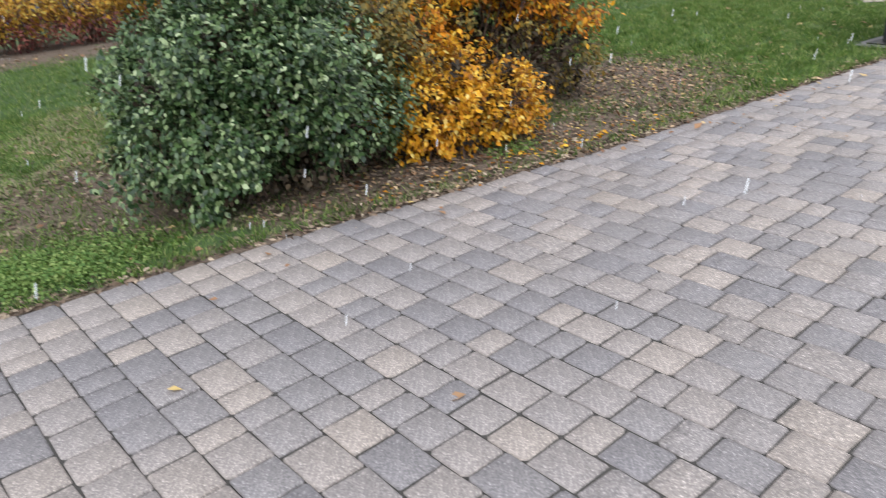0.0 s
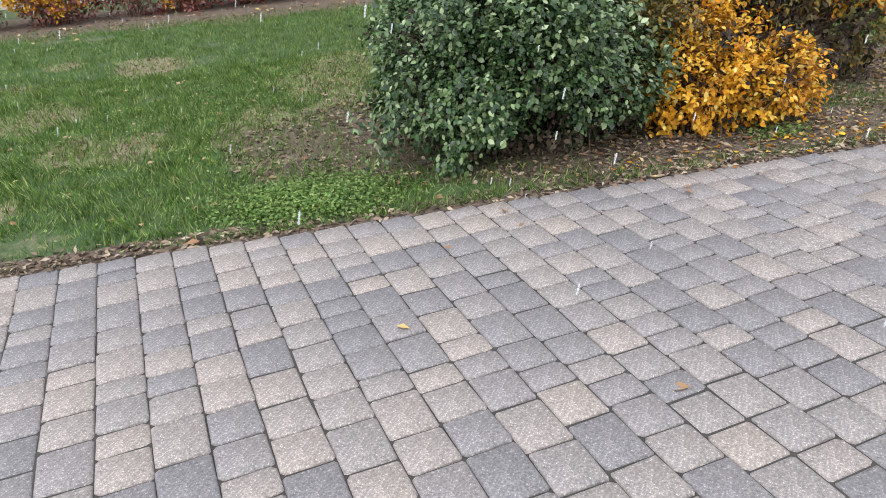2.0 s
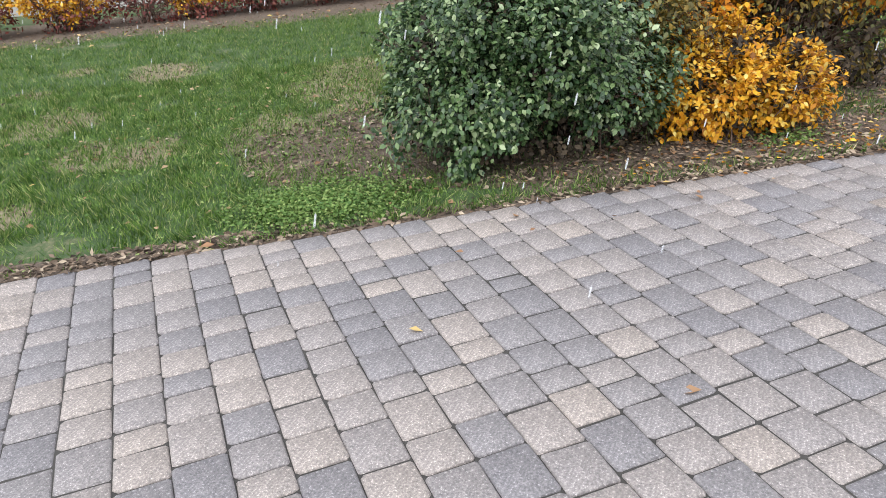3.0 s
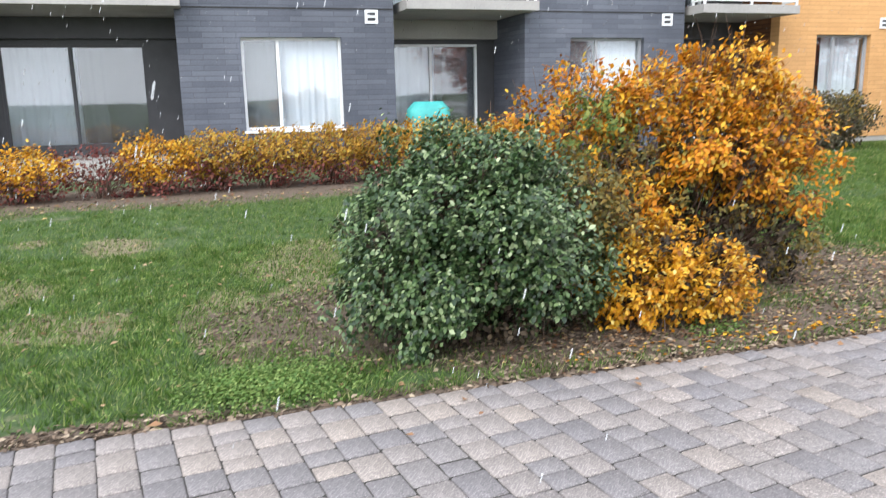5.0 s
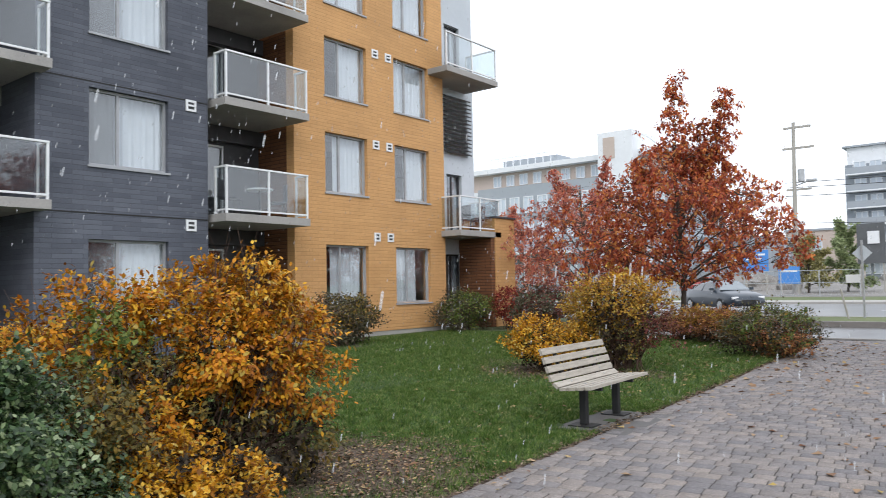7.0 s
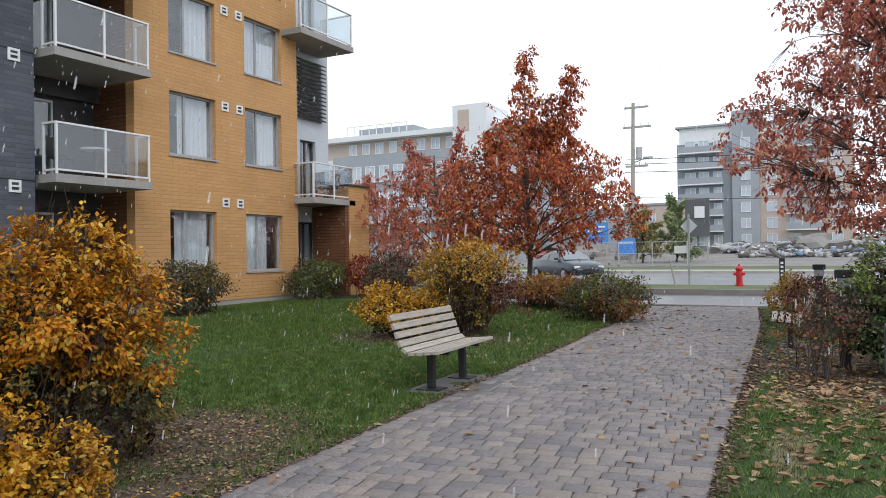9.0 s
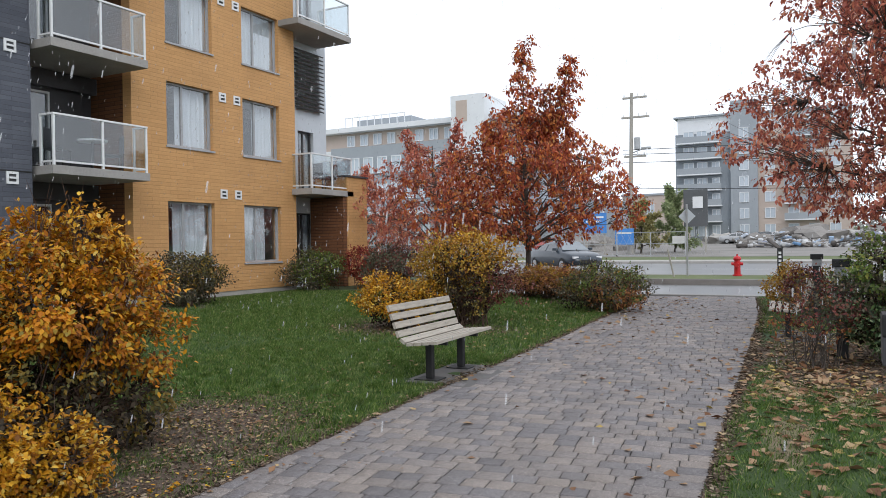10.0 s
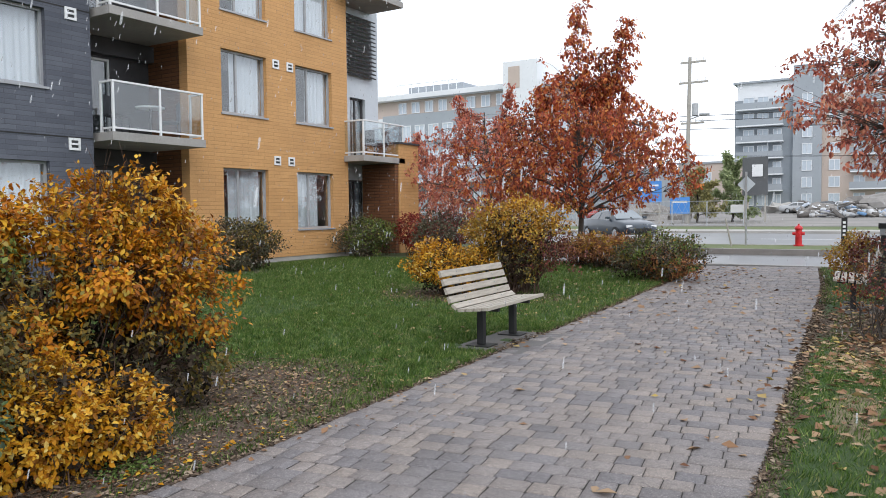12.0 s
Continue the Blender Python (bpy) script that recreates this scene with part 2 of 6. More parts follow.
BLADE = leaf_material("grass_blade", [(0.0, (0.034, 0.078, 0.015)), (0.45, (0.085, 0.162, 0.029)), (0.80, (0.157, 0.241, 0.054)), (0.94, (0.302, 0.342, 0.118)), (1.0, (0.448, 0.420, 0.202))], 0.35, patch=(7.0, 0.6, 1.3))


# ---- mesh helpers ----
def mesh_np(name, verts, tris, material, smooth=False):
    me = bpy.data.meshes.new(name)
    verts, tris = np.asarray(verts, np.float32), np.asarray(tris, np.int32)
    me.vertices.add(len(verts))
    me.vertices.foreach_set("co", verts.ravel())
    me.loops.add(tris.size)
    me.loops.foreach_set("vertex_index", tris.ravel())
    me.polygons.add(len(tris))
    me.polygons.foreach_set("loop_start", np.arange(0, tris.size, tris.shape[1], dtype=np.int32))
    me.update(calc_edges=True)
    me.validate()
    if smooth:
        me.polygons.foreach_set("use_smooth", np.ones(len(tris), bool))
    me.materials.append(material)
    return me


def mesh_bm(name, bm, material, smooth=False):
    me = bpy.data.meshes.new(name)
    bm.to_mesh(me)
    bm.free()
    me.materials.append(material)
    if smooth:
        for f in me.polygons:
            f.use_smooth = True
    return me


def put(name, me, parent=None, loc=(0, 0, 0), rz=0.0, label=""):
    o = new(name, me)
    o.location, o.rotation_euler = loc, (0, 0, radians(rz))
    if parent:
        o.parent = parent
    return tagged(o, label)


def part(name, bm, material, parent, label="", smooth=False):
    return put(name, mesh_bm(name, bm, material, smooth), parent, label=label)


def thing(name, loc, label, category, group="", kind="", rz=0.0):
    e = new(name)
    e.empty_display_size = 0.2
    e.location, e.rotation_euler = loc, (0, 0, radians(rz))
    return tagged(e, label, category, group, kind)


def add_box(bm, lo, hi, bevel=0.0, turn=None):
    r = bmesh.ops.create_cube(bm, size=1.0)
    vs = r["verts"]
    c, s = (Vector(lo) + Vector(hi)) / 2, Vector(hi) - Vector(lo)
    for v in vs:
        v.co = Vector((v.co.x * s.x, v.co.y * s.y, v.co.z * s.z))
        if turn:
            v.co = turn @ v.co
        v.co += c
    if bevel:
        es = list({e for v in vs for e in v.link_edges})
        bmesh.ops.bevel(bm, geom=es, offset=bevel, segments=2, affect="EDGES", profile=0.7)
    return bm


def box(lo, hi, bevel=0.0, turn=None):
    return add_box(bmesh.new(), lo, hi, bevel, turn)


def add_cyl(bm, a, b, r1, r2=None, sides=12):
    a, b = Vector(a), Vector(b)
    d = b - a
    m = Matrix.Translation((a + b) / 2) @ d.to_track_quat("Z", "Y").to_matrix().to_4x4()
    bmesh.ops.create_cone(bm, cap_ends=True, segments=sides, radius1=r1, radius2=r1 if r2 is None else r2, depth=d.length, matrix=m)
    return bm


def cyl(a, b, r1, r2=None, sides=12):
    return add_cyl(bmesh.new(), a, b, r1, r2, sides)


class Tubes:
    """Tapered tubes along bent lines, gathered into one mesh."""

    def __init__(self):
        self.v, self.f, self.n = [], [], 0

    def add(self, pts, radii, sides=6):
        pts = np.asarray(pts, float)
        for k, (p, r) in enumerate(zip(pts, radii)):
            d = pts[min(k + 1, len(pts) - 1)] - pts[max(k - 1, 0)]
            d = d / (np.linalg.norm(d) + 1e-9)
            u = np.cross(d, (0.31, 0.87, 0.2))
            u /= np.linalg.norm(u) + 1e-9
            w = np.cross(d, u)
            for s in range(sides):
                a = 2 * math.pi * s / sides
                self.v.append(p + r * (math.cos(a) * u + math.sin(a) * w))
        for k in range(len(pts) - 1):
            for s in range(sides):
                a, b = self.n + k * sides + s, self.n + k * sides + (s + 1) % sides
                self.f.append((a, b, b + sides, a + sides))
        self.n += len(pts) * sides
        return self

    def mesh(self, name, material):
        return mesh_np(name, self.v, self.f, material, True)


def unit(a):
    return a / (np.linalg.norm(a, axis=-1, keepdims=True) + 1e-9)


def leaves(name, pts, out, length, width, material, droop=0.0, spread=0.8, flat=False, oval=False, up=0.75):
    """A mesh of folded leaves at pts that face out."""
    n = len(pts)
    size = RNG.uniform(0.65, 1.25, (n, 1))
    face = unit(out + (0, 0, up) + RNG.normal(0, spread * 0.6, (n, 3)))
    axis = unit(out * 0.5 + RNG.normal(0, spread, (n, 3)) + (0, 0, -droop))
    if flat:
        axis = unit(RNG.normal(0, 1, (n, 3)) * (1, 1, 0.12))
        face = unit(np.array((0, 0, 1.0)) + RNG.normal(0, spread, (n, 3)))
    side = unit(np.cross(axis, face))
    face = unit(np.cross(side, axis))
    L, W = length * size, width * size
    if oval:
        # an oval blade folded along its midrib
        rim = [pts]
        for along, wide in ((0.26, 0.40), (0.60, 0.48)):
            rim.append(pts + axis * L * along + side * W * wide + face * W * 0.09 - face * L * 0.10 * along)
        rim.append(pts + axis * L - face * L * 0.16)
        for along, wide in ((0.60, 0.48), (0.26, 0.40)):
            rim.append(pts + axis * L * along - side * W * wide + face * W * 0.09 - face * L * 0.10 * along)
        rim.append(pts + axis * L * 0.5 - face * W * 0.06)
        v = np.stack(rim, 1).reshape(-1, 3)
        tri = np.array([(k, (k + 1) % 6, 6) for k in range(6)])
        f = (np.arange(n)[:, None, None] * 7 + tri).reshape(-1, 3)
        return mesh_np(name, v, f, material)
    b = pts
    m = pts + axis * L * 0.45 - face * W * 0.12
    r = pts + axis * L * 0.42 + side * W * 0.5 + face * W * 0.08
    l = pts + axis * L * 0.42 - side * W * 0.5 + face * W * 0.08
    t = pts + axis * L - face * L * 0.12
    v = np.stack([b, r, t, l, m], 1).reshape(-1, 3)
    tri = np.array([(0, 1, 4), (1, 2, 4), (0, 4, 3), (4, 2, 3)])
    f = (np.arange(n)[:, None, None] * 5 + tri).reshape(-1, 3)
    return mesh_np(name, v, f, material)


def shell(c, r, n, inner=0.68, lumps=0.40, freq=1.9):
    """Points in the outer part of a lumpy ellipsoid, with the way out."""
    d = unit(RNG.normal(0, 1, (n, 3)))
    c, r = np.asarray(c, float), np.asarray(r, float)
    lump = np.array([1 + lumps * (noise.noise(Vector(q) * freq + Vector(c)) + 0.6 * noise.noise(Vector(q) * freq * 2.7 + Vector(c))) for q in d])[:, None]
    k = RNG.uniform(inner ** 2, 1.0, (n, 1)) ** 0.5
    p = c + d * r * lump * k
    return p, unit(d / r)


def shrub(name, base, clumps, leaf, label, stems=14, group="", category="shrub", spread=0.8, stem_material=None, stem_r=0.010, twigs=4, sprays=6, cluster=1, gaps=-9.0, ratio=0.62, droop=0.0, lumps=0.40, oval=False, up=0.75):
    """clumps: centre from the base, radii, leaves, material."""
    e = thing(name, base, label, category, group)
    bx = np.array(base, float)
    for c, r, n, mt in clumps:
        p, o = shell(np.array(c, float), r, n, lumps=lumps)
        per = max(30, n // 34)
        for _ in range(sprays):
            d = unit(RNG.normal(0, 1, 3) + (0, 0, 0.25))
            q = np.array(c, float) + d * np.array(r) * RNG.uniform(0.95, 1.18)
            s = RNG.uniform(0.14, 0.26) * float(np.mean(r))
            p = np.concatenate([p, q + RNG.normal(0, 0.6 * s, (per, 3))])
            o = np.concatenate([o, np.tile(d, (per, 1))])
        if cluster > 1:
            # leaves sit in rows along short shoots
            take = RNG.permutation(len(p))[:max(8, len(p) // cluster)]
            p, o = p[take], o[take]
            full = np.array([noise.noise(Vector(q) * 3.6) + 0.5 * noise.noise(Vector(q) * 8.0) for q in p + bx]) > gaps
            p, o = p[full], o[full]
            way = unit(o + RNG.normal(0, 0.55, o.shape) + (0, 0, 0.15))
            step = (np.arange(cluster) - cluster * 0.5)[None, :, None] * leaf * 0.42
            p = (p[:, None] + way[:, None] * step + RNG.normal(0, leaf * 0.34, (len(p), cluster, 3))).reshape(-1, 3)
            o = np.repeat(o, cluster, 0)
        keep = p[:, 2] > 0.03
        put("foliage", leaves("foliage", p[keep], o[keep], leaf, leaf * ratio, mt, droop, spread, oval=oval, up=up), e)
    t = Tubes()
    for _ in range(stems):
        c, r, _, _ = clumps[RNG.integers(len(clumps))]
        a = np.array([c[0] * 0.5, c[1] * 0.5, 0]) + np.append(RNG.normal(0, 0.10, 2), -0.02)
        b = np.array(c) + unit(RNG.normal(0, 1, 3) + (0, 0, 0.6)) * np.array(r) * RNG.uniform(0.6, 1.0)
        m1 = a * 0.65 + b * 0.35 + np.append(RNG.normal(0, 0.05, 2), 0.08)
        t.add([a, m1, a * 0.3 + b * 0.7 + RNG.normal(0, 0.03, 3), b], [stem_r, stem_r * 0.8, stem_r * 0.55, stem_r * 0.25], 5)
        for _ in range(twigs):
            k = RNG.uniform(0.3, 0.95)
            q = m1 * (1 - k) + b * k
            t.add([q, q + unit(b - a + RNG.normal(0, 0.45, 3)) * RNG.uniform(0.12, 0.32)], [stem_r * 0.4, stem_r * 0.15], 3)
    put("branchwork", t.mesh("branchwork", stem_material or TWIG), e, label="thin brown woody stems")
    return e


def tree(name, base, height, radius, crown_from, limbs, label, leaf=0.15, per=16, material=None, trunk_r=0.09, group="", leaders=2, seed=1):
    e = thing(name, base, label, "tree", group)
    g = np.random.default_rng(seed)
    t = Tubes()
    top = np.array([0.1, 0.05, height])
    z = np.linspace(0, 1, 8)
    line = np.stack([0.12 * np.sin(z * 5), 0.10 * np.sin(z * 4 + 1), z * height * 0.93], 1)
    t.add(line, trunk_r * (1 - z * 0.9) + 0.008, 9)
    put("trunk", t.mesh("trunk", BARK), e, label="slim dark grey trunk")
    pts = []
    for k in range(limbs):
        u = (k + 0.5) / limbs
        z0 = crown_from + (height * 0.88 - crown_from) * u ** 1.1
        a = np.array([np.interp(z0, line[:, 2], line[:, 0]), np.interp(z0, line[:, 2], line[:, 1]), z0])
        yaw = k * 2.39996 + g.normal(0, 0.25)
        reach = radius * (1.0 - 0.86 * u ** 1.05) * g.uniform(0.7, 1.2) + 0.10
        rise = g.uniform(0.05, 0.38) + u * 0.9
        d = np.array([math.cos(yaw), math.sin(yaw), rise])
        steps = [a]
        for s in range(5):
            steps.append(steps[-1] + d * reach / 5 + np.append(g.normal(0, 0.07, 2), 0.02 - 0.012 * s))
        steps = np.array(steps)
        lt = Tubes()
        lt.add(steps, np.linspace(0.035 * (1 - 0.6 * u) + 0.006, 0.006, 6), 6)
        for s in range(1, 6):
            for _ in range(3):
                w = unit(d * 0.7 + g.normal(0, 0.55, 3))
                ln = reach * g.uniform(0.16, 0.36) + 0.1
                q = steps[s] + w * ln + (0, 0, 0.05)
                lt.add([steps[s], (steps[s] + q) / 2 + g.normal(0, 0.03, 3), q], [0.011, 0.007, 0.003], 4)
                for f in (0.45, 0.75, 1.0):
                    pts.append((steps[s] * (1 - f) + q * f, unit(w + (0, 0, 0.3))))
        put("limb", lt.mesh("limb", BARK), e)
    for k in range(leaders):
        yaw = g.uniform(0, 6.28)
        a = line[5]
        b = np.array([math.cos(yaw) * radius * 0.32, math.sin(yaw) * radius * 0.32, height * (1.0 - 0.06 * k)])
        lt = Tubes()
        lt.add([a, a * 0.5 + b * 0.5 + (0, 0, 0.1), b], [0.03, 0.018, 0.005], 6)
        put("limb", lt.mesh("limb", BARK), e)
        for f in np.linspace(0.35, 1, 14):
            for _ in range(2):
                pts.append((a * (1 - f) + b * f + g.normal(0, 0.24, 3) * (1.2 - f), unit(g.normal(0, 1, 3) + (0, 0, 0.5))))
    c = np.repeat(np.array([p for p, _ in pts]), per, 0)
    o = np.repeat(np.array([q for _, q in pts]), per, 0)
    c = c + g.normal(0, 0.10, c.shape)
    put("crown", leaves("crown", c, unit(o + g.normal(0, 0.5, o.shape)), leaf, leaf * 0.62, material or OAK_LEAF, droop=0.35), e)
    return e


def oak(name, base, profile, spires, label, tufts=420, per=11, leaf=0.15, material=None, trunk_r=0.10, group="", limbs=26, hollow=0.35, gaps=-0.12, seed=1, lean=(0.0, 0.0)):
    """A broad young oak. profile: heights and radii of the crown; spires: leaders as offset, top, radius, foot."""
    e = thing(name, base, label, "tree", group)
    g = np.random.default_rng(seed)
    hs, rs = np.array([q[0] for q in profile]), np.array([q[1] for q in profile])
    top = hs[-1]
    z = np.linspace(0, 1, 9)
    line = np.stack([0.06 * np.sin(z * 5) + lean[0] * z, 0.06 * np.sin(z * 4 + 1) + lean[1] * z, z * top], 1)
    put("trunk", Tubes().add(line, trunk_r * (1 - z * 0.85) + 0.006, 10).mesh("trunk", BARK), e, label="slim dark grey trunk")

    def on_trunk(h):
        return np.array([np.interp(h, line[:, 2], line[:, k]) for k in range(3)])

    bones = [on_trunk(h) for h in np.linspace(hs[0] * 0.9, top * 0.98, 24)]
    branches = []
    for k in range(limbs):
        u = (k + 0.5) / limbs
        h1 = hs[0] + (top - hs[0]) * u
        yaw = k * 2.39996 + g.normal(0, 0.3)
        far = np.interp(h1, hs, rs) * g.uniform(0.62, 0.86)
        a0 = on_trunk(max(hs[0] * 0.85, h1 - far * g.uniform(0.35, 0.75)))
        b0 = on_trunk(h1) * (1, 1, 0) + (math.cos(yaw) * far, math.sin(yaw) * far, h1)
        t = np.linspace(0, 1, 13)[:, None]
        bend = a0 * (1 - t) + b0 * t + np.sin(t * math.pi) * np.array((0, 0, 0.10 * far)) + np.cumsum(g.normal(0, 0.022, (13, 3)), 0) * t
        put("limb", Tubes().add(bend, np.linspace(0.034 * (1 - 0.6 * u) + 0.005, 0.005, 13), 6).mesh("limb", BARK), e)
        bones += list(bend[1:])
        for s0 in (4, 6, 8, 10):
            # side branches fan out flat from the limb
            way = unit(np.append((b0 - a0)[:2] + g.normal(0, 0.7 * far, 2), g.normal(0.1, 0.25) * far)) * far * g.uniform(0.2, 0.34)
            fork = bend[s0] + way * np.linspace(0, 1, 4)[:, None] + g.normal(0, 0.02, (4, 3))
            branches.append((fork, 0.012))
            bones += list(fork[1:])
    for (ox, oy), tip, rad, foot in spires:
        a0, b0 = on_trunk(foot), np.array((ox, oy, tip))
        t = np.linspace(0, 1, 8)[:, None]
        bend = a0 * (1 - t) + b0 * t + np.array((ox, oy, 0)) * 0.06 * np.sin(t * math.pi) + g.normal(0, 0.02, (8, 3))
        put("limb", Tubes().add(bend, np.linspace(0.035, 0.004, 8), 6).mesh("limb", BARK), e)
        bones += list(bend[2:])
    # tufts: whorls of leaves at the twig ends
    spots = []
    while len(spots) < tufts:
        h = g.uniform(hs[0], top)
        r = np.interp(h, hs, rs)
        if g.random() > (r / rs.max()) ** 1.6 + 0.03:
            continue
        yaw, k = g.uniform(0, 6.2832), g.uniform(hollow ** 2, 1.0) ** 0.5
        w = 1.0 + 0.22 * math.sin(3 * yaw + h * 1.7 + seed) + 0.12 * math.sin(7 * yaw + h * 2.9)
        q = on_trunk(h) * (1, 1, 0) + (math.cos(yaw) * r * k * w, math.sin(yaw) * r * k * w, h)
        if noise.noise(Vector(q) * 1.25 + Vector((seed, 0, 0))) + 0.4 * noise.noise(Vector(q) * 3.1) > gaps:
            spots.append(q)
    for (ox, oy), tip, rad, foot in spires:
        n = int(40 * (tip - foot))
        for _ in range(n):
            u = g.uniform(0.25, 1.0)
            a0 = on_trunk(foot) * (1 - u) + np.array((ox, oy, tip)) * u + np.array((ox, oy, 0)) * 0.06 * math.sin(u * math.pi)
            spots.append(a0 + g.normal(0, 0.5 * rad * (1.25 - u), 3))
    spots += [fork[-1] for fork, _ in branches]
    spots, bones = np.array(spots), np.array(bones)
    twigs = Tubes()
    for fork, thick in branches:
        twigs.add(fork, np.linspace(thick, thick * 0.4, 4), 5)
    for q in spots:
        near = bones[np.argmin(((bones - q) ** 2).sum(1) + 0.6 * np.maximum(0, bones[:, 2] - q[2]) ** 2)]
        twigs.add([near, near * 0.45 + q * 0.55 + (0, 0, 0.05), q], [0.006, 0.004, 0.002], 4)
    tagged(put("twig_work", twigs.mesh("twig_work", BARK), e), "fine dark twigs", kind="stuff")
    out = unit((spots - on_trunk(top * 0.45)) * (1, 1, 0.6))
    o = np.repeat(out, per, 0) * 0.5 + g.normal(0, 0.75, (len(spots) * per, 3))
    c = np.repeat(spots, per, 0) + unit(o) * g.uniform(0.0, 0.10, (len(o), 1)) + g.normal(0, 0.035, o.shape)
    put("crown", leaves("crown", c, unit(o), leaf, leaf * 0.5, material or OAK_LEAF, droop=0.75, spread=0.55, oval=True), e)
    return e


# ---- ground, lawn edges, roads ----
LEFT = [(-8, -3.40), (-1.2, -3.40), (3.0, -3.37), (6.5, -3.58), (10.7, -3.80), (13.2, -4.0), (18.0, -4.27), (19.6, -4.6)]
RIGHT = [(-8, -0.70), (2.0, -0.76), (4.3, -0.85), (6.6, -1.0), (9.5, -1.17), (11.7, -1.3), (15.2, -1.54), (19.6, -2.0)]


def edge(rows, y):
    return float(np.interp(y, [r[0] for r in rows], [r[1] for r in rows]))


def ground_height(x, y):
    return -0.012 + max(0.0, y - 50) * 0.014


def build_ground():
    xs = [-900, -300, -120, -60, -30, -15, -8, 0, 8, 20, 60, 150, 400, 900]
    ys = [-600, -120, -40, -10, 0, 10, 20, 30, 40, 50, 70, 100, 160, 300, 700, 1500]
    v = [(x, y, ground_height(x, y)) for y in ys for x in xs]
    n = len(xs)
    f = [(j * n + i, j * n + i + 1, (j + 1) * n + i + 1, (j + 1) * n + i) for j in range(len(ys) - 1) for i in range(n - 1)]
    me = mesh_np("ground", v, f, SOIL)
    tagged(new("ground", me), "mown green lawn over dark soil, reaching the road", "ground", kind="structure")


def sheet(name, x0, x1, y0, y1, z0, z1, material, label, category):
    o = put(name, mesh_bm(name, box((x0, y0, z0), (x1, y1, z1)), material))
    return tagged(o, label, category, kind="structure")


build_ground()
PATCHES = [(-4.65, 1.55, 0.95, 1.6, MULCH), (-4.75, 4.25, 1.0, 1.05, MULCH), (-6.3, 0.45, 0.55, 0.35, DRY), (-4.9, 0.0, 0.75, 0.28, DRY), (-7.9, -1.0, 0.5, 0.28, DRY),
           (-7.1, 0.75, 0.45, 0.4, DRY), (-6.2, -1.6, 0.4, 0.3, DRY), (-5.2, -1.2, 0.35, 0.2, DRY), (-5.5, 0.7, 0.4, 0.45, DRY), (-3.75, 2.6, 0.35, 1.5, MULCH),
           (-6.4, 10.9, 1.5, 0.9, MULCH), (-3.50, -0.9, 0.06, 1.0, MULCH), (-8.0, 11.8, 0.6, 0.4, DRY), (-0.3, 10.2, 0.8, 1.6, MULCH), (0.1, 8.6, 0.9, 0.9, MULCH), (-14.0, 12.9, 0.9, 0.9, MULCH), (-11.9, 0.0, 1.2, 7.5, MULCH),
           (0.5, 5.3, 0.28, 0.25, DRY), (-0.5, 5.8, 0.14, 0.6, DRY), (0.1, 7.3, 0.45, 0.25, DRY), (-0.62, 7.8, 0.2, 0.6, DRY)]
spots = np.random.default_rng(31)
PATCHES += [(spots.uniform(-8.5, -3.7), spots.uniform(-3.5, 0.4), spots.uniform(0.08, 0.26), spots.uniform(0.08, 0.22), DRY) for _ in range(14)]


def bareness(x, y, which):
    """0 to 1: how far worn or mulched the ground is at a place."""
    most = 0.0
    wob = 0.55 * noise.noise(Vector((x * 1.9, y * 1.9, 3.3))) + 0.35 * noise.noise(Vector((x * 5.3, y * 5.3, 7.7)))
    for cx, cy, rx, ry, mt in PATCHES:
        if mt is which:
            d = math.hypot((x - cx) / rx, (y - cy) / ry)
            most = max(most, min(1.0, max(0.0, 1.75 - 1.25 * d + wob)))
    return most


def turf_material():
    m, nt, bsdf = nodes_of("turf_and_bare_soil")
    att = nt.nodes.new("ShaderNodeAttribute")
    att.attribute_name = "worn"
    sep = nt.nodes.new("ShaderNodeSeparateColor")
    nt.links.new(att.outputs["Color"], sep.inputs[0])
    fine, mid, big = noise_of(nt, 70.0, 4.0, 0.75), noise_of(nt, 14.0, 4.0, 0.7), noise_of(nt, 2.2, 5.0)
    green = blend(nt, ramp(nt, big, [(0.3, (0.030, 0.070, 0.016)), (0.7, (0.062, 0.112, 0.028))]), ramp(nt, fine, [(0.3, (0.016, 0.034, 0.010)), (0.7, (0.085, 0.135, 0.042))]), "MIX", 0.5)
    straw = blend(nt, ramp(nt, fine, [(0.3, (0.10, 0.08, 0.05)), (0.5, (0.24, 0.19, 0.12)), (0.7, (0.40, 0.34, 0.23))]), ramp(nt, mid, [(0.3, (0.10, 0.10, 0.045)), (0.7, (0.30, 0.24, 0.15))]), "MIX", 0.45)
    bark = blend(nt, ramp(nt, fine, [(0.3, (0.035, 0.025, 0.018)), (0.52, (0.135, 0.092, 0.062)), (0.72, (0.32, 0.245, 0.18))]), ramp(nt, mid, [(0.3, (0.06, 0.045, 0.035)), (0.7, (0.17, 0.13, 0.10))]), "MIX", 0.4)
    c = green
    for chan, other in ((0, straw), (1, bark)):
        add = nt.nodes.new("ShaderNodeMath")
        add.operation = "MULTIPLY_ADD"
        nt.links.new(mid, add.inputs[0])
        add.inputs[1].default_value = 0.8
        nt.links.new(sep.outputs[chan], add.inputs[2])
        edge_of = ramp(nt, add.outputs[0], [(0.62, (0, 0, 0)), (0.95, (1, 1, 1))])
        x = nt.nodes.new("ShaderNodeMixRGB")
        nt.links.new(edge_of, x.inputs[0])
        nt.links.new(c, x.inputs[1])
        nt.links.new(other, x.inputs[2])
        c = x.outputs[0]
    nt.links.new(c, bsdf.inputs["Base Color"])
    bsdf.inputs["Roughness"].default_value = 0.95
    bumped(nt, bsdf, fine, 0.9, 0.02)
    return m


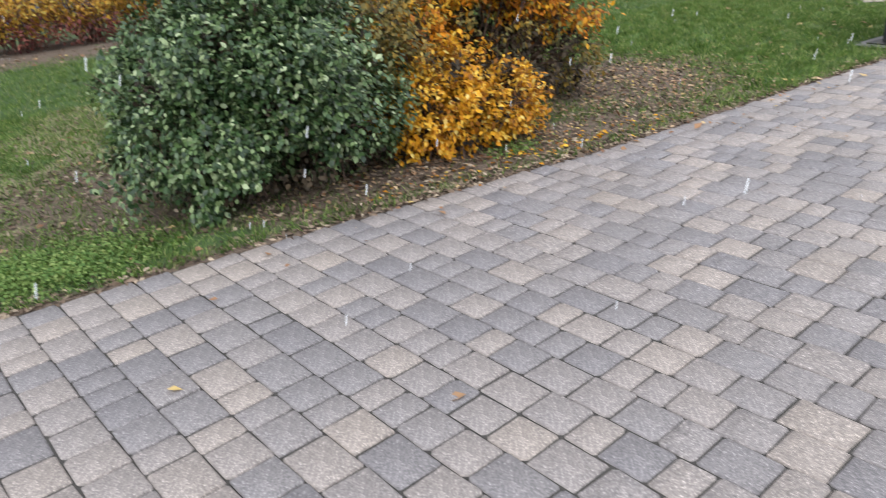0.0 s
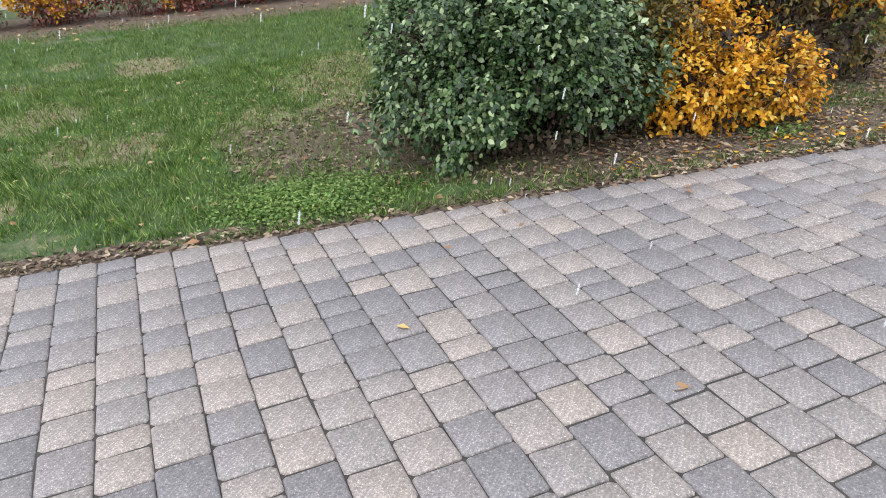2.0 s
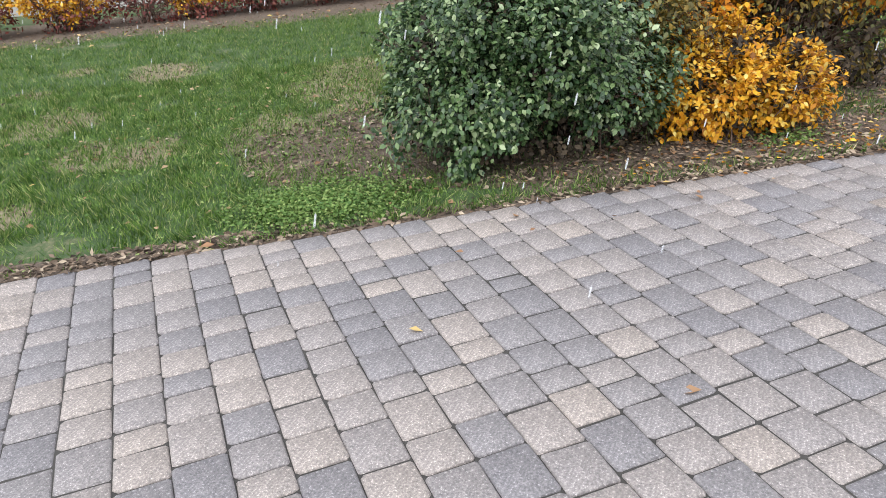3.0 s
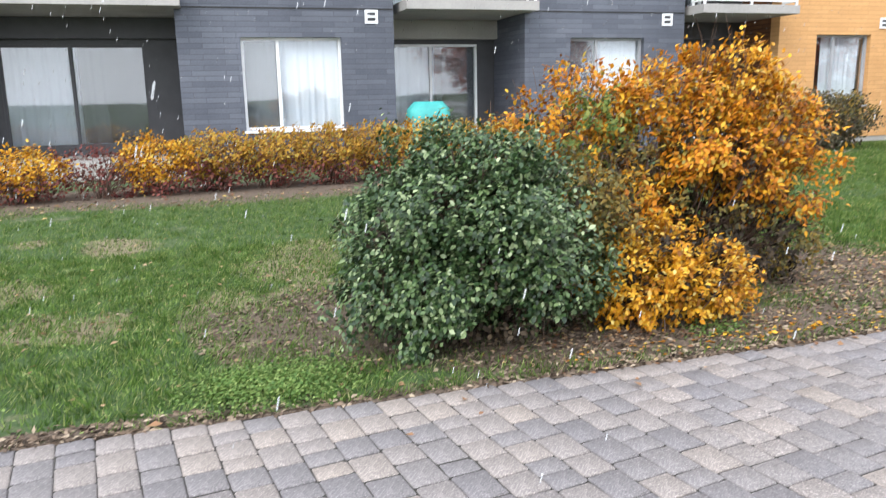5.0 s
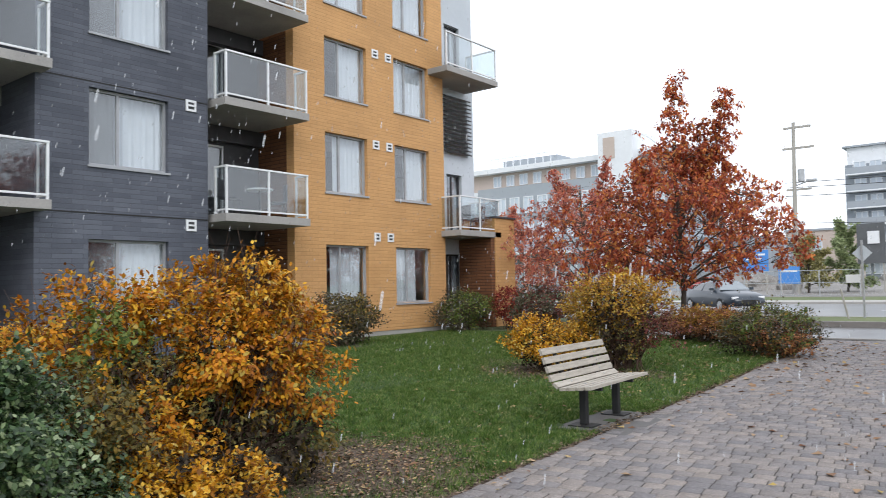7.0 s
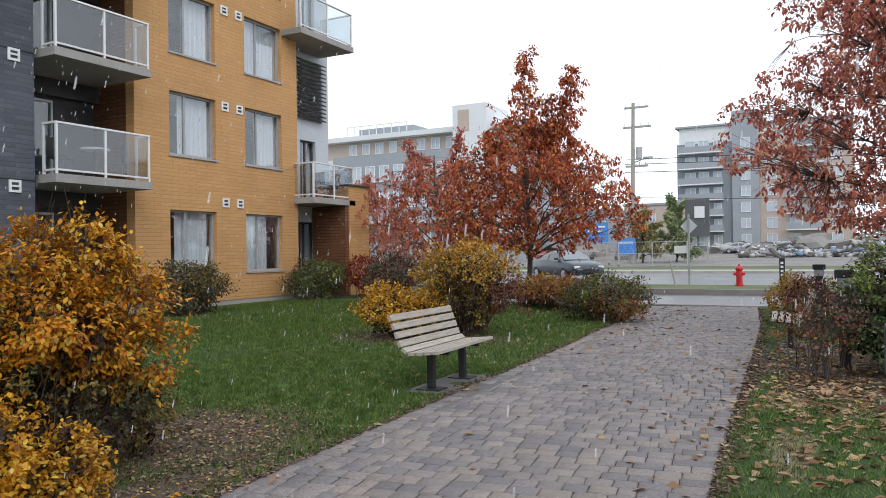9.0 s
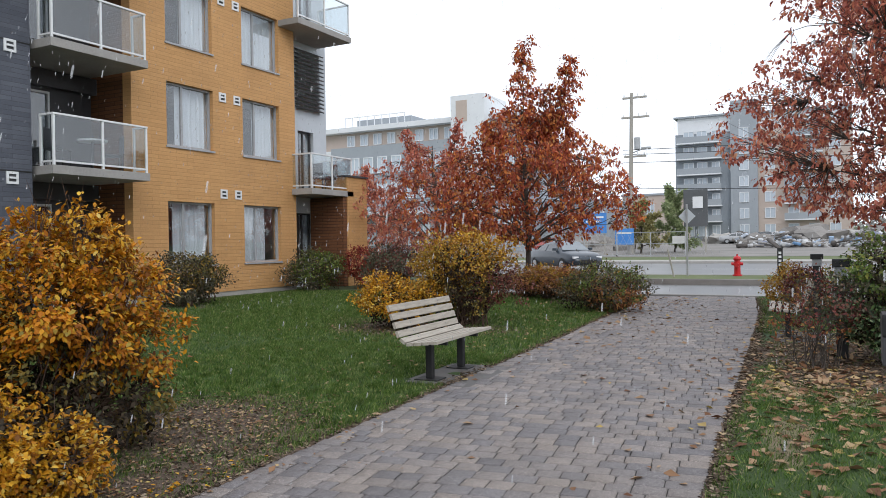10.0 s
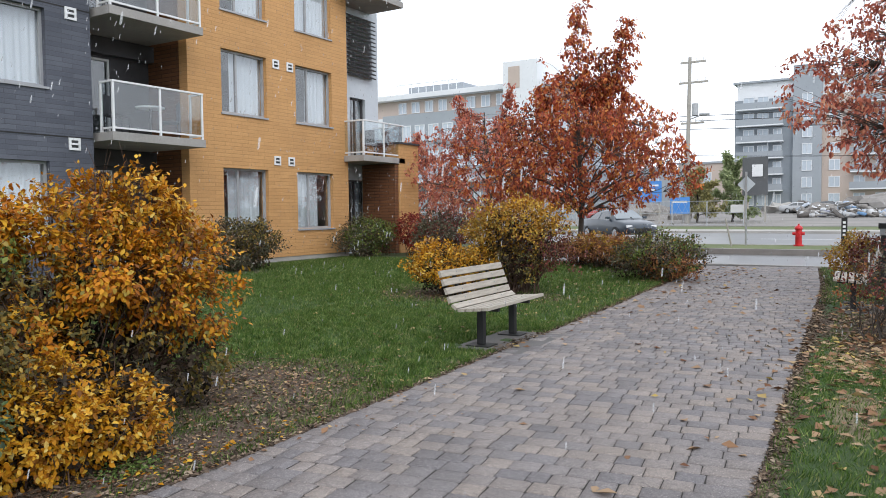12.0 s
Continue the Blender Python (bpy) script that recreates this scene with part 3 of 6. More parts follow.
TURF = turf_material()


def build_turf(name, far_x, rows, y0, y1, nx, ny, label):
    """The lawn beside the path: a fine, uneven sheet."""
    v, f, worn = [], [], []
    for j in range(ny + 1):
        y = y0 + (y1 - y0) * j / ny
        e = edge(rows, y)
        for i in range(nx + 1):
            s = i / nx
            x = e + (far_x - e) * s ** 2.0
            z = -0.007 + (0.008 * noise.noise(Vector((x * 3, y * 3, 1))) + 0.004 if i else 0.0)
            v.append((x, y, z))
            near = max(0.0, 0.22 - abs(x - e) * 2.2)
            strip = max(0.0, 1.0 - abs(x - e) * 6.5 + 0.5 * noise.noise(Vector((x * 4, y * 2.2, 5))))
            scant = np.interp(y, [0.5, 3.5], [0.5, 0.0]) * max(0.0, -0.2 - noise.noise(Vector((x * 0.9, y * 0.9, 0.5))) - 0.6 * noise.noise(Vector((x * 3.1, y * 3.1, 2.0))))
            worn.append((max(near, scant, bareness(x, y, DRY)), max(strip, bareness(x, y, MULCH)), 0.0, 1.0))
    for j in range(ny):
        for i in range(nx):
            a = j * (nx + 1) + i
            f.append((a, a + 1, a + nx + 2, a + nx + 1))
    me = mesh_np(name, v, f, TURF, True)
    att = me.color_attributes.new("worn", "FLOAT_COLOR", "POINT")
    att.data.foreach_set("color", np.array(worn, np.float32).ravel())
    tagged(new(name, me), label, "lawn", kind="structure")


build_turf("lawn_turf", -13.4, LEFT, -6, 19.5, 110, 220, "worn green turf with dry patches and bark mulch beds")
build_turf("lawn_turf", 6.0, RIGHT, -6, 19.5, 60, 190, "green turf strewn with fallen leaves beside the path")

sheet("side_lane", -9, 40, 19.75, 24.3, -0.2, -0.004, ASPHALT, "narrow grey asphalt lane at the path's end", "lane")
sheet("lane_kerb", -9, 40, 19.55, 19.75, -0.2, 0.02, CONCRETE, "pale flush concrete kerb across the path's end", "kerb")
sheet("verge", -14, 60, 24.5, 28.5, -0.2, 0.11, FAR_GRASS, "raised grass verge between lane and road", "verge")
sheet("verge_kerb", -14, 60, 24.25, 24.5, -0.2, 0.17, GRAVEL, "grey concrete kerb of the verge", "kerb")
sheet("road_kerb", -14, 60, 28.5, 28.7, -0.2, 0.125, CONCRETE, "grey concrete kerb along the road", "kerb")
sheet("road", -200, 200, 28.7, 46, -0.2, -0.002, ASPHALT, "wet grey asphalt street", "road")
sheet("far_pavement", -200, 200, 46, 49.5, -0.2, 0.13, CONCRETE, "pale concrete pavement across the street", "pavement")
for k, x0 in enumerate(range(-60, 60, 6)):
    sheet("lane_mark", x0, x0 + 3, 37.2, 37.35, -0.1, 0.004, WHITE, "white painted road dash", "road marking")
sheet("far_verge", -200, 200, 49.5, 58, -0.2, 0.13, FAR_GRASS, "far grass strip behind the pavement", "verge")
yard = put("gravel_yard", mesh_np("gravel_yard", [(-35, 58, 0.14), (60, 58, 0.14), (60, 130, 1.2), (-35, 130, 1.2)], [(0, 1, 2, 3)], GRAVEL))
tagged(yard, "grey gravel yard of a building site", "yard", kind="structure")


def build_grass():
    """Blades, thicker near the path, none on bare ground."""
    def field(x0, x1, y0, y1, count, height):
        p = np.stack([RNG.uniform(x0, x1, count), RNG.uniform(y0, y1, count)], 1)
        l = np.interp(p[:, 1], [r[0] for r in LEFT], [r[1] for r in LEFT])
        r = np.interp(p[:, 1], [q[0] for q in RIGHT], [q[1] for q in RIGHT])
        ok = (p[:, 0] < l - 0.004 - RNG.random(count) * 0.05) | (p[:, 0] > r + 0.005 + RNG.random(count) * 0.05)
        for cx, cy, rx, ry, mt in PATCHES:
            d = ((p[:, 0] - cx) / rx) ** 2 + ((p[:, 1] - cy) / ry) ** 2
            ok &= (d > RNG.uniform(0.3, 1.7, count)) | (RNG.random(count) < (0.05 if mt is MULCH else 0.55))
        ok &= ~((p[:, 0] > -4.14) & (p[:, 0] < -3.5) & (p[:, 1] > 6.60) & (p[:, 1] < 7.86)) & ~((p[:, 0] > -1.0) & (p[:, 0] < -0.38) & (p[:, 1] > 11.1) & (p[:, 1] < 12.4))
        thin = np.array([noise.noise(Vector((a * 0.9, b * 0.9, 0.5))) + 0.6 * noise.noise(Vector((a * 3.1, b * 3.1, 2.0))) for a, b in p[ok]])
        worn = np.interp(p[ok][:, 1], [0.5, 3.5], [0.22, 0.0])
        p = p[ok][thin > -0.85 + worn + RNG.normal(0, 0.14, len(thin))]
        n = len(p)
        h = height * RNG.uniform(0.5, 1.3, n)
        a = RNG.uniform(0, 2 * math.pi, n)
        w = RNG.uniform(0.0028, 0.0058, n) * (height / 0.05)
        tuft = np.array([(noise.noise(Vector((q[0] * 6, q[1] * 6, 4.0))), noise.noise(Vector((q[0] * 6, q[1] * 6, 9.0)))) for q in p])
        lean = (RNG.normal(0, 0.45, (n, 2)) + 1.3 * tuft) * h[:, None]
        h = h * (1.0 + 0.6 * tuft[:, 0])
        z = np.full(n, -0.010)
        v1 = np.stack([p[:, 0] - np.cos(a) * w, p[:, 1] - np.sin(a) * w, z], 1)
        v2 = np.stack([p[:, 0] + np.cos(a) * w, p[:, 1] + np.sin(a) * w, z], 1)
        v3 = np.stack([p[:, 0] + lean[:, 0], p[:, 1] + lean[:, 1], z + h], 1)
        return np.stack([v1, v2, v3], 1).reshape(-1, 3)
    v = np.concatenate([field(-7.5, -3.4, -3.5, 9, 340000, 0.043), field(-11.5, -7.5, -5, 14, 190000, 0.042), field(-15.2, -3.6, 9, 19, 170000, 0.06), field(-0.95, 2.5, 3.2, 12, 110000, 0.040), field(-0.75, 3.0, -5, 3.2, 60000, 0.042), field(-1.95, 4, 12, 19.4, 26000, 0.06)])
    me = mesh_np("grass", v, np.arange(len(v)).reshape(-1, 3), BLADE)
    tagged(new("grass", me), "short green lawn grass with thin worn spots", "grass", kind="stuff")


build_grass()


def build_clover(cx, cy, rx, ry, n):
    """A low, bright mat of small round leaves."""
    p = np.stack([RNG.normal(cx, rx, n), RNG.normal(cy, ry, n), RNG.uniform(0.0, 0.04, n)], 1)
    p[:, 0] = np.minimum(p[:, 0], -3.42)
    o = np.tile((0.0, 0.0, 1.0), (n, 1))
    tagged(put("clover", leaves("clover", p, o, 0.017, 0.016, CLOVER_LEAF, spread=0.5, flat=True)), "bright green clover mat in the lawn", "clover", kind="stuff")


build_clover(-3.76, 0.15, 0.13, 0.20, 6800)
build_clover(-3.72, 2.62, 0.06, 0.12, 420)
build_clover(-5.6, -0.3, 0.9, 0.7, 2600)


def build_litter():
    """Fallen leaves: few on the paving, many under the trees and shrubs."""
    spots = [((-3.85, 2.3), (0.22, 0.8), 620, 0.030), ((-4.6, 4.3), (0.6, 0.7), 1300, 0.036), ((-0.5, 10.0), (0.45, 2.2), 760, 0.085), ((0.4, 5.8), (0.7, 1.7), 460, 0.10), ((0.3, 6.6), (0.7, 1.7), 420, 0.045), ((-0.35, 7.9), (0.35, 0.9), 420, 0.085), ((-4.8, 12.5), (1.0, 3.0), 300, 0.09),
             ((-2.4, 11.0), (0.9, 4.0), 70, 0.08), ((-3.7, 15.5), (0.5, 2.0), 160, 0.1), ((-6.5, 6.0), (2.5, 4.0), 160, 0.06), ((-6.5, 10.6), (1.2, 0.8), 240, 0.07), ((-5.5, 0.0), (1.2, 1.2), 220, 0.04), ((-11.2, 0.0), (0.4, 4.0), 260, 0.07)]
    for k, (c, s, n, size) in enumerate(spots):
        q = np.stack([RNG.normal(c[0], s[0], n), RNG.normal(c[1], s[1], n), RNG.uniform(0.006, 0.016, n)], 1)
        q = q[q[:, 1] < 19.3]
        o = np.tile((0.0, 0.0, 1.4), (len(q), 1))
        tagged(put("fallen_leaves", leaves("fallen_leaves", q, o, size, size * 0.7, TAN_LEAF, spread=0.25, flat=True)), "tan and brown fallen leaves on the ground", "fallen leaves", kind="stuff")


build_litter()
yellow = np.stack([RNG.normal(-3.60, 0.08, 150), RNG.normal(2.75, 0.55, 150), RNG.uniform(0.004, 0.014, 150)], 1)
tagged(put("fallen_leaves", leaves("fallen_leaves", yellow, np.tile((0.0, 0.0, 1.4), (150, 1)), 0.034, 0.024, GOLD_LEAF, spread=0.25, flat=True)), "yellow fallen leaves under the golden shrub", "fallen leaves", kind="stuff")


def build_chips():
    """Bark chips, straw and small dead leaves on the bare ground."""
    pts = []
    for cx, cy, rx, ry, mt in PATCHES:
        n = int(rx * ry * (2600 if mt is MULCH else 900)) if abs(cx) < 9 else int(rx * ry * 250)
        a, k = RNG.uniform(0, 6.283, n), RNG.random(n) ** 0.5 * 1.15
        pts.append(np.stack([cx + rx * k * np.cos(a), cy + ry * k * np.sin(a), RNG.uniform(0.0, 0.012, n)], 1))
    for rows, way in ((LEFT, -1), (RIGHT, 1)):
        ys = RNG.uniform(-4, 19, 9000)
        xs = np.interp(ys, [r[0] for r in rows], [r[1] for r in rows]) + way * np.abs(RNG.normal(0, 0.07, 9000))
        pts.append(np.stack([xs, ys, RNG.uniform(-0.004, 0.008, 9000)], 1))
    q = np.concatenate(pts)
    l = np.interp(q[:, 1], [r[0] for r in LEFT], [r[1] for r in LEFT])
    r = np.interp(q[:, 1], [r[0] for r in RIGHT], [r[1] for r in RIGHT])
    q = q[(q[:, 0] < l) | (q[:, 0] > r)]
    o = np.tile((0.0, 0.0, 1.0), (len(q), 1))
    tagged(put("bark_chips", leaves("bark_chips", q, o, 0.042, 0.017, CHIP, spread=0.5, flat=True)), "brown and grey bark chips and straw", "mulch", kind="stuff")


CHIP = leaf_material("bark_chip", [(0.0, (0.03, 0.022, 0.016)), (0.4, (0.12, 0.085, 0.06)), (0.75, (0.22, 0.16, 0.115)), (1.0, (0.36, 0.29, 0.21))], 0.0, 0.9)
build_chips()


# ---- the apartment building ----
FLOORS = [0.45, 3.2, 5.92, 8.5, 11.3]
ROOF = 14.3
building = thing("apartment_building", (-20, 8, 0), "five-storey apartment house in slate and ochre brick with glass balconies", "building")


def at_building(name, me, loc=(0, 0, 0), rz=0.0, label="", parent=None):
    o = put(name, me, parent or building, label=label, rz=rz)
    o.location = Vector(loc) - Vector((-20, 8, 0)) if parent is None else Vector(loc)
    return o


def wall_mesh(name, plane, y0, y1, z0, z1, openings, thick, material):
    """A wall in the plane x, facing +x, with holes that go through it."""
    ys = sorted({y0, y1, *(o[0] for o in openings), *(o[1] for o in openings)})
    zs = sorted({z0, z1, *(o[2] for o in openings), *(o[3] for o in openings)})
    v, f = [], []

    def quad(*q):
        f.append(tuple(range(len(v), len(v) + 4)))
        v.extend(q)

    def is_open(y, z):
        return any(a < y < b and c < z < d for a, b, c, d in openings) or not (y0 < y < y1 and z0 < z < z1)

    b = plane - thick
    for ya, yb in zip(ys, ys[1:]):
        for za, zb in zip(zs, zs[1:]):
            ym, zm = (ya + yb) / 2, (za + zb) / 2
            if is_open(ym, zm):
                continue
            quad((plane, ya, za), (plane, yb, za), (plane, yb, zb), (plane, ya, zb))
            quad((b, yb, za), (b, ya, za), (b, ya, zb), (b, yb, zb))
            if is_open(ya - 0.005, zm):
                quad((b, ya, za), (plane, ya, za), (plane, ya, zb), (b, ya, zb))
            if is_open(yb + 0.005, zm):
                quad((plane, yb, za), (b, yb, za), (b, yb, zb), (plane, yb, zb))
            if is_open(ym, za - 0.005):
                quad((b, ya, za), (b, yb, za), (plane, yb, za), (plane, ya, za))
            if is_open(ym, zb + 0.005):
                quad((plane, ya, zb), (plane, yb, zb), (b, yb, zb), (b, ya, zb))
    return mesh_np(name, v, f, material)


def wall(plane, y0, y1, z0, z1, openings, material, thick=0.3, label=""):
    return at_building("wall", wall_mesh("wall", plane, y0, y1, z0, z1, openings, thick, material), (0, 0, 0), label=label)


def curtain_mesh(w, h, folds, a=0.0, b=1.0):
    n = max(8, int(folds * 6))
    v, f = [], []
    for i in range(n + 1):
        y = -w / 2 + w * (a + (b - a) * i / n)
        x = 0.009 * math.sin(i * 2 * math.pi / 6) + 0.006 * math.sin(i * 1.7)
        v += [(x, y, 0.02), (x, y, h - 0.02)]
    for i in range(n):
        f.append((2 * i, 2 * i + 2, 2 * i + 3, 2 * i + 1))
    return mesh_np("curtain", v, f, CURTAIN, True)


def frame_bm(w, h, bar, depth, split):
    bm = bmesh.new()
    add_box(bm, (-depth, -w / 2, 0), (0, -w / 2 + bar, h))
    add_box(bm, (-depth, w / 2 - bar, 0), (0, w / 2, h))
    add_box(bm, (-depth, -w / 2 + bar, 0), (0, w / 2 - bar, bar))
    add_box(bm, (-depth, -w / 2 + bar, h - bar), (0, w / 2 - bar, h))
    for s in split:
        y = -w / 2 + w * s
        add_box(bm, (-depth + 0.01, y - bar * 0.55, bar), (-0.004, y + bar * 0.55, h - bar))
    return bm


WINDOW_MESHES = {}


def window(plane, y0, y1, z0, z1, split=0.42, material=None, curtain=(0.0, 1.0), set_back=0.12, sill=True, label="", screen=None):
    """Frame, panes and sill in an opening; a curtain behind."""
    w, h = y1 - y0, z1 - z0
    material = material or GREY_FRAME
    key = (round(w, 2), round(h, 2), split, material.name)
    if key not in WINDOW_MESHES:
        bar = 0.055
        glass = []
        for a, b in ((0.0, split), (split, 1.0)):
            glass.append(mesh_bm("pane", box((-0.010, -w / 2 + w * a + bar * 0.8, bar * 0.9), (0.0, -w / 2 + w * b - bar * 0.8, h - bar * 0.9)), GLASS))
        WINDOW_MESHES[key] = (mesh_bm("window", frame_bm(w, h, bar, 0.08, (split,)), material), glass, mesh_bm("sill", box((-0.02, -w / 2 - 0.03, -0.05), (0.16, w / 2 + 0.03, -0.003)), material))
    fr, glass, sl = WINDOW_MESHES[key]
    win = at_building("window", fr, (plane - set_back, (y0 + y1) / 2, z0), label=label)
    for k, g in enumerate(glass):
        p = put("pane", g, win, (-0.035 - 0.022 * k, 0, 0))
        p.visible_shadow = False
    if sill:
        put("sill", sl, win)
    if screen:
        a, b = screen
        put("fly_screen", mesh_bm("fly_screen", box((-0.003, -w / 2 + w * a + 0.05, 0.06), (0.0, -w / 2 + w * b - 0.03, h - 0.06)), SCREEN), win, (-0.075, 0, 0), label="grey fly screen")
    if curtain:
        a, b = curtain
        put("curtain", curtain_mesh(w, h, (b - a) * w * 6, a, b), win, (-0.15, 0, 0), label="pale drawn curtain, blued for reflected sky")
    return win


def vent(plane, y, z):
    bm = bmesh.new()
    s = 0.13
    add_box(bm, (0, -s, -s), (0.03, s, -s + 0.05))
    add_box(bm, (0, -s, s - 0.05), (0.03, s, s))
    add_box(bm, (0, -s, -s + 0.05), (0.03, -s + 0.05, s - 0.05))
    add_box(bm, (0, s - 0.05, -s + 0.05), (0.03, s, s - 0.05))
    add_box(bm, (0.0, -s + 0.05, -0.02), (0.05, s - 0.05, 0.02))
    v = at_building("wall_vent", mesh_bm("wall_vent", bm, WHITE), (plane, y, z), label="small white square wall vent")
    put("flap", mesh_bm("flap", box((0.002, -s + 0.05, -s + 0.05), (0.012, s - 0.05, s - 0.05)), DARK_TRIM), v)


def balcony(y0, y1, floor, front=-14.95, back=-17.25, rails=3, side_from=-15.45, left_side=True, right_side=True, slab_h=0.19):
    sl = at_building("balcony", mesh_bm("balcony", box((back, y0, floor - slab_h), (front, y1, floor), 0.012), SLAB), label="concrete balcony slab with glass railing")
    loc = (0, 0, 0)
    post_w, top = 0.05, floor + 1.08
    ys = [y0 + 0.06 + (y1 - y0 - 0.12) * k / (rails - 1) for k in range(rails)]
    fx = front - 0.06
    for y in ys:
        put("post", mesh_bm("post", box((fx - post_w / 2, y - post_w / 2, floor), (fx + post_w / 2, y + post_w / 2, top), 0.006), WHITE), sl)
    put("top_rail", mesh_bm("top_rail", box((fx - 0.035, y0 + 0.03, top), (fx + 0.035, y1 - 0.03, top + 0.045), 0.008), WHITE), sl)
    put("bottom_rail", mesh_bm("bottom_rail", box((fx - 0.02, y0 + 0.08, floor + 0.07), (fx + 0.02, y1 - 0.08, floor + 0.11)), WHITE), sl)
    for a, b in zip(ys, ys[1:]):
        g = put("glass_panel", mesh_bm("glass_panel", box((fx - 0.005, a + 0.03, floor + 0.11), (fx + 0.005, b - 0.03, top)), RAIL_GLASS), sl)
        g.visible_shadow = False
    for ok, y in ((left_side, y0 + 0.06), (right_side, y1 - 0.06)):
        if ok:
            put("side_rail", mesh_bm("side_rail", box((side_from, y - 0.03, top), (fx - 0.03, y + 0.03, top + 0.045)), WHITE), sl)
            put("lower_side_rail", mesh_bm("lower_side_rail", box((side_from, y - 0.02, floor + 0.07), (fx - 0.03, y + 0.02, floor + 0.11)), WHITE), sl)
            put("post", mesh_bm("post", box((side_from, y - 0.025, floor), (side_from + 0.05, y + 0.025, top)), WHITE), sl)
            g = put("glass_panel", mesh_bm("glass_panel", box((side_from + 0.05, y - 0.005, floor + 0.11), (fx - 0.03, y + 0.005, top)), RAIL_GLASS), sl)
            g.visible_shadow = False
    return sl


def slider(y0, y1, floor, plane=-17.25, height=2.05, curtain=(0.0, 0.62), material=None):
    """A sliding balcony door with a side light in the loggia's rear wall."""
    return window(plane + 0.1, y0, y1, floor + 0.02, floor + height, split=0.48, material=material or WHITE, curtain=curtain, screen=(0.5, 1.0), sill=False, label="sliding glass balcony door with a fly screen")


GREY, OCHRE = -15.43, -15.75
recesses = [(-4.4, -0.52), (3.6, 6.42), (10.28, 13.13)]
grey_walls = [(-9.5, -4.4, []), (-0.52, 3.6, [(0.62, 2.54)]), (6.42, 10.28, [(7.48, 9.27)])]
grey_rows = [(0.76, 2.51), (4.04, 5.65), (6.8, 8.42), (9.5, 11.1), (12.2, 13.7)]
for y0, y1, wins in grey_walls:
    holes = [(a, b, c, d) for a, b in wins for c, d in grey_rows]
    wall(GREY, y0, y1, 0, ROOF, holes, GREY_BRICK, label="slate-grey long-brick wall")
    for k, (a, b, c, d) in enumerate(holes):
        window(GREY, a, b, c, d, 0.36 if y0 < 3 else 0.38, WHITE if y0 < 3 else GREY_FRAME, curtain=(0.0, 1.0), screen=(0.0, 0.37), label="wide sliding window with pale curtain")
for y0, y1, _ in grey_walls:
    for fl in FLOORS[1:]:
        at_building("shadow_joint", mesh_bm("shadow_joint", box((GREY - 0.01, y0 + 0.004, fl - 0.17), (GREY + 0.006, y1 - 0.004, fl - 0.14)), BLACK_STEEL))
ochre_rows = [(0.92, 2.62), (4.08, 5.77), (6.8, 8.48), (9.45, 11.15), (12.2, 13.7)]
holes = [(a, b, c, d) for a, b in ((14.24, 15.9), (17.09, 18.73)) for c, d in ochre_rows]
wall(OCHRE, 13.13, 19.5, 0.12, ROOF, holes, OCHRE_BRICK, label="ochre long-brick wall")
at_building("plinth", mesh_bm("plinth", box((OCHRE - 0.28, 13.15, -0.1), (OCHRE - 0.02, 19.48, 0.12)), CONCRETE), label="low concrete plinth")
for k, (a, b, c, d) in enumerate(holes):
    # above the ground floor the wide curtains stand in for reflected sky
    window(OCHRE, a, b, c, d, 0.38, curtain=(0.22, 0.92) if k == 0 else (0.12, 0.72) if k == 5 else ((0.05, 0.95), (0.3, 1.0), (0.4, 1.0), (0.1, 1.0))[k % 4], label="sliding window in ochre brick wall")
for z in (2.9, 5.65, 8.4, 11.15):
    vent(GREY, 9.83, z)
    vent(GREY, 3.15, z)
    vent(OCHRE, 16.26, z)
    vent(OCHRE, 16.84, z)

# loggias: rear wall, cheeks, slabs and doors
for n, (y0, y1) in enumerate(recesses):
    d0, d1 = ((-3.9, -1.2), (3.85, 6.0), (10.45, 12.0))[n]
    doors = [(d0, d1, fl + 0.02, fl + 2.05) for fl in FLOORS]
    # dark material on the rear wall paints in the shade of the recess
    wall(-17.25, y0, y1, 0, ROOF, doors, DARK_TRIM, 0.2, label="rear wall of the loggia, coloured dark for its shade")
    for fl in FLOORS:
        slider(d0, d1, fl, curtain=None if n == 2 else (0.0, 0.7 if n == 0 else 0.62), material=DARK_TRIM if n == 0 else WHITE)
    for y, s, mt in ((y0, -1, GREY_BRICK), (y1, 1, SHADED_OCHRE_BRICK if n == 2 else GREY_BRICK)):
        a, b = sorted((y, y + s * 0.25))
        at_building("cheek_wall", mesh_bm("cheek_wall", box((-17.25, a, 0), ((OCHRE if n == 2 and s > 0 else GREY) - 0.302, b, ROOF)), mt))
    for fl in FLOORS[1:]:
        balcony(y0 + 0.15 if n else y0, y1 - 0.15 if n == 2 else y1 + 0.12, fl, rails=3 if n else 4)
    at_building("patio", mesh_bm("patio", box((-17.25, y0 + 0.01, -0.1), (-14.9, y1 - 0.01, 0.3)), CONCRETE), label="low concrete patio slab")
    # bands are darkened for shade too, except in the middle loggia
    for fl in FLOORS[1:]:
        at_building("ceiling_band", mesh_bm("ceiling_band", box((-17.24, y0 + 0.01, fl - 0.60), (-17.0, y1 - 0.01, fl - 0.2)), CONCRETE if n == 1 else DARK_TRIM))

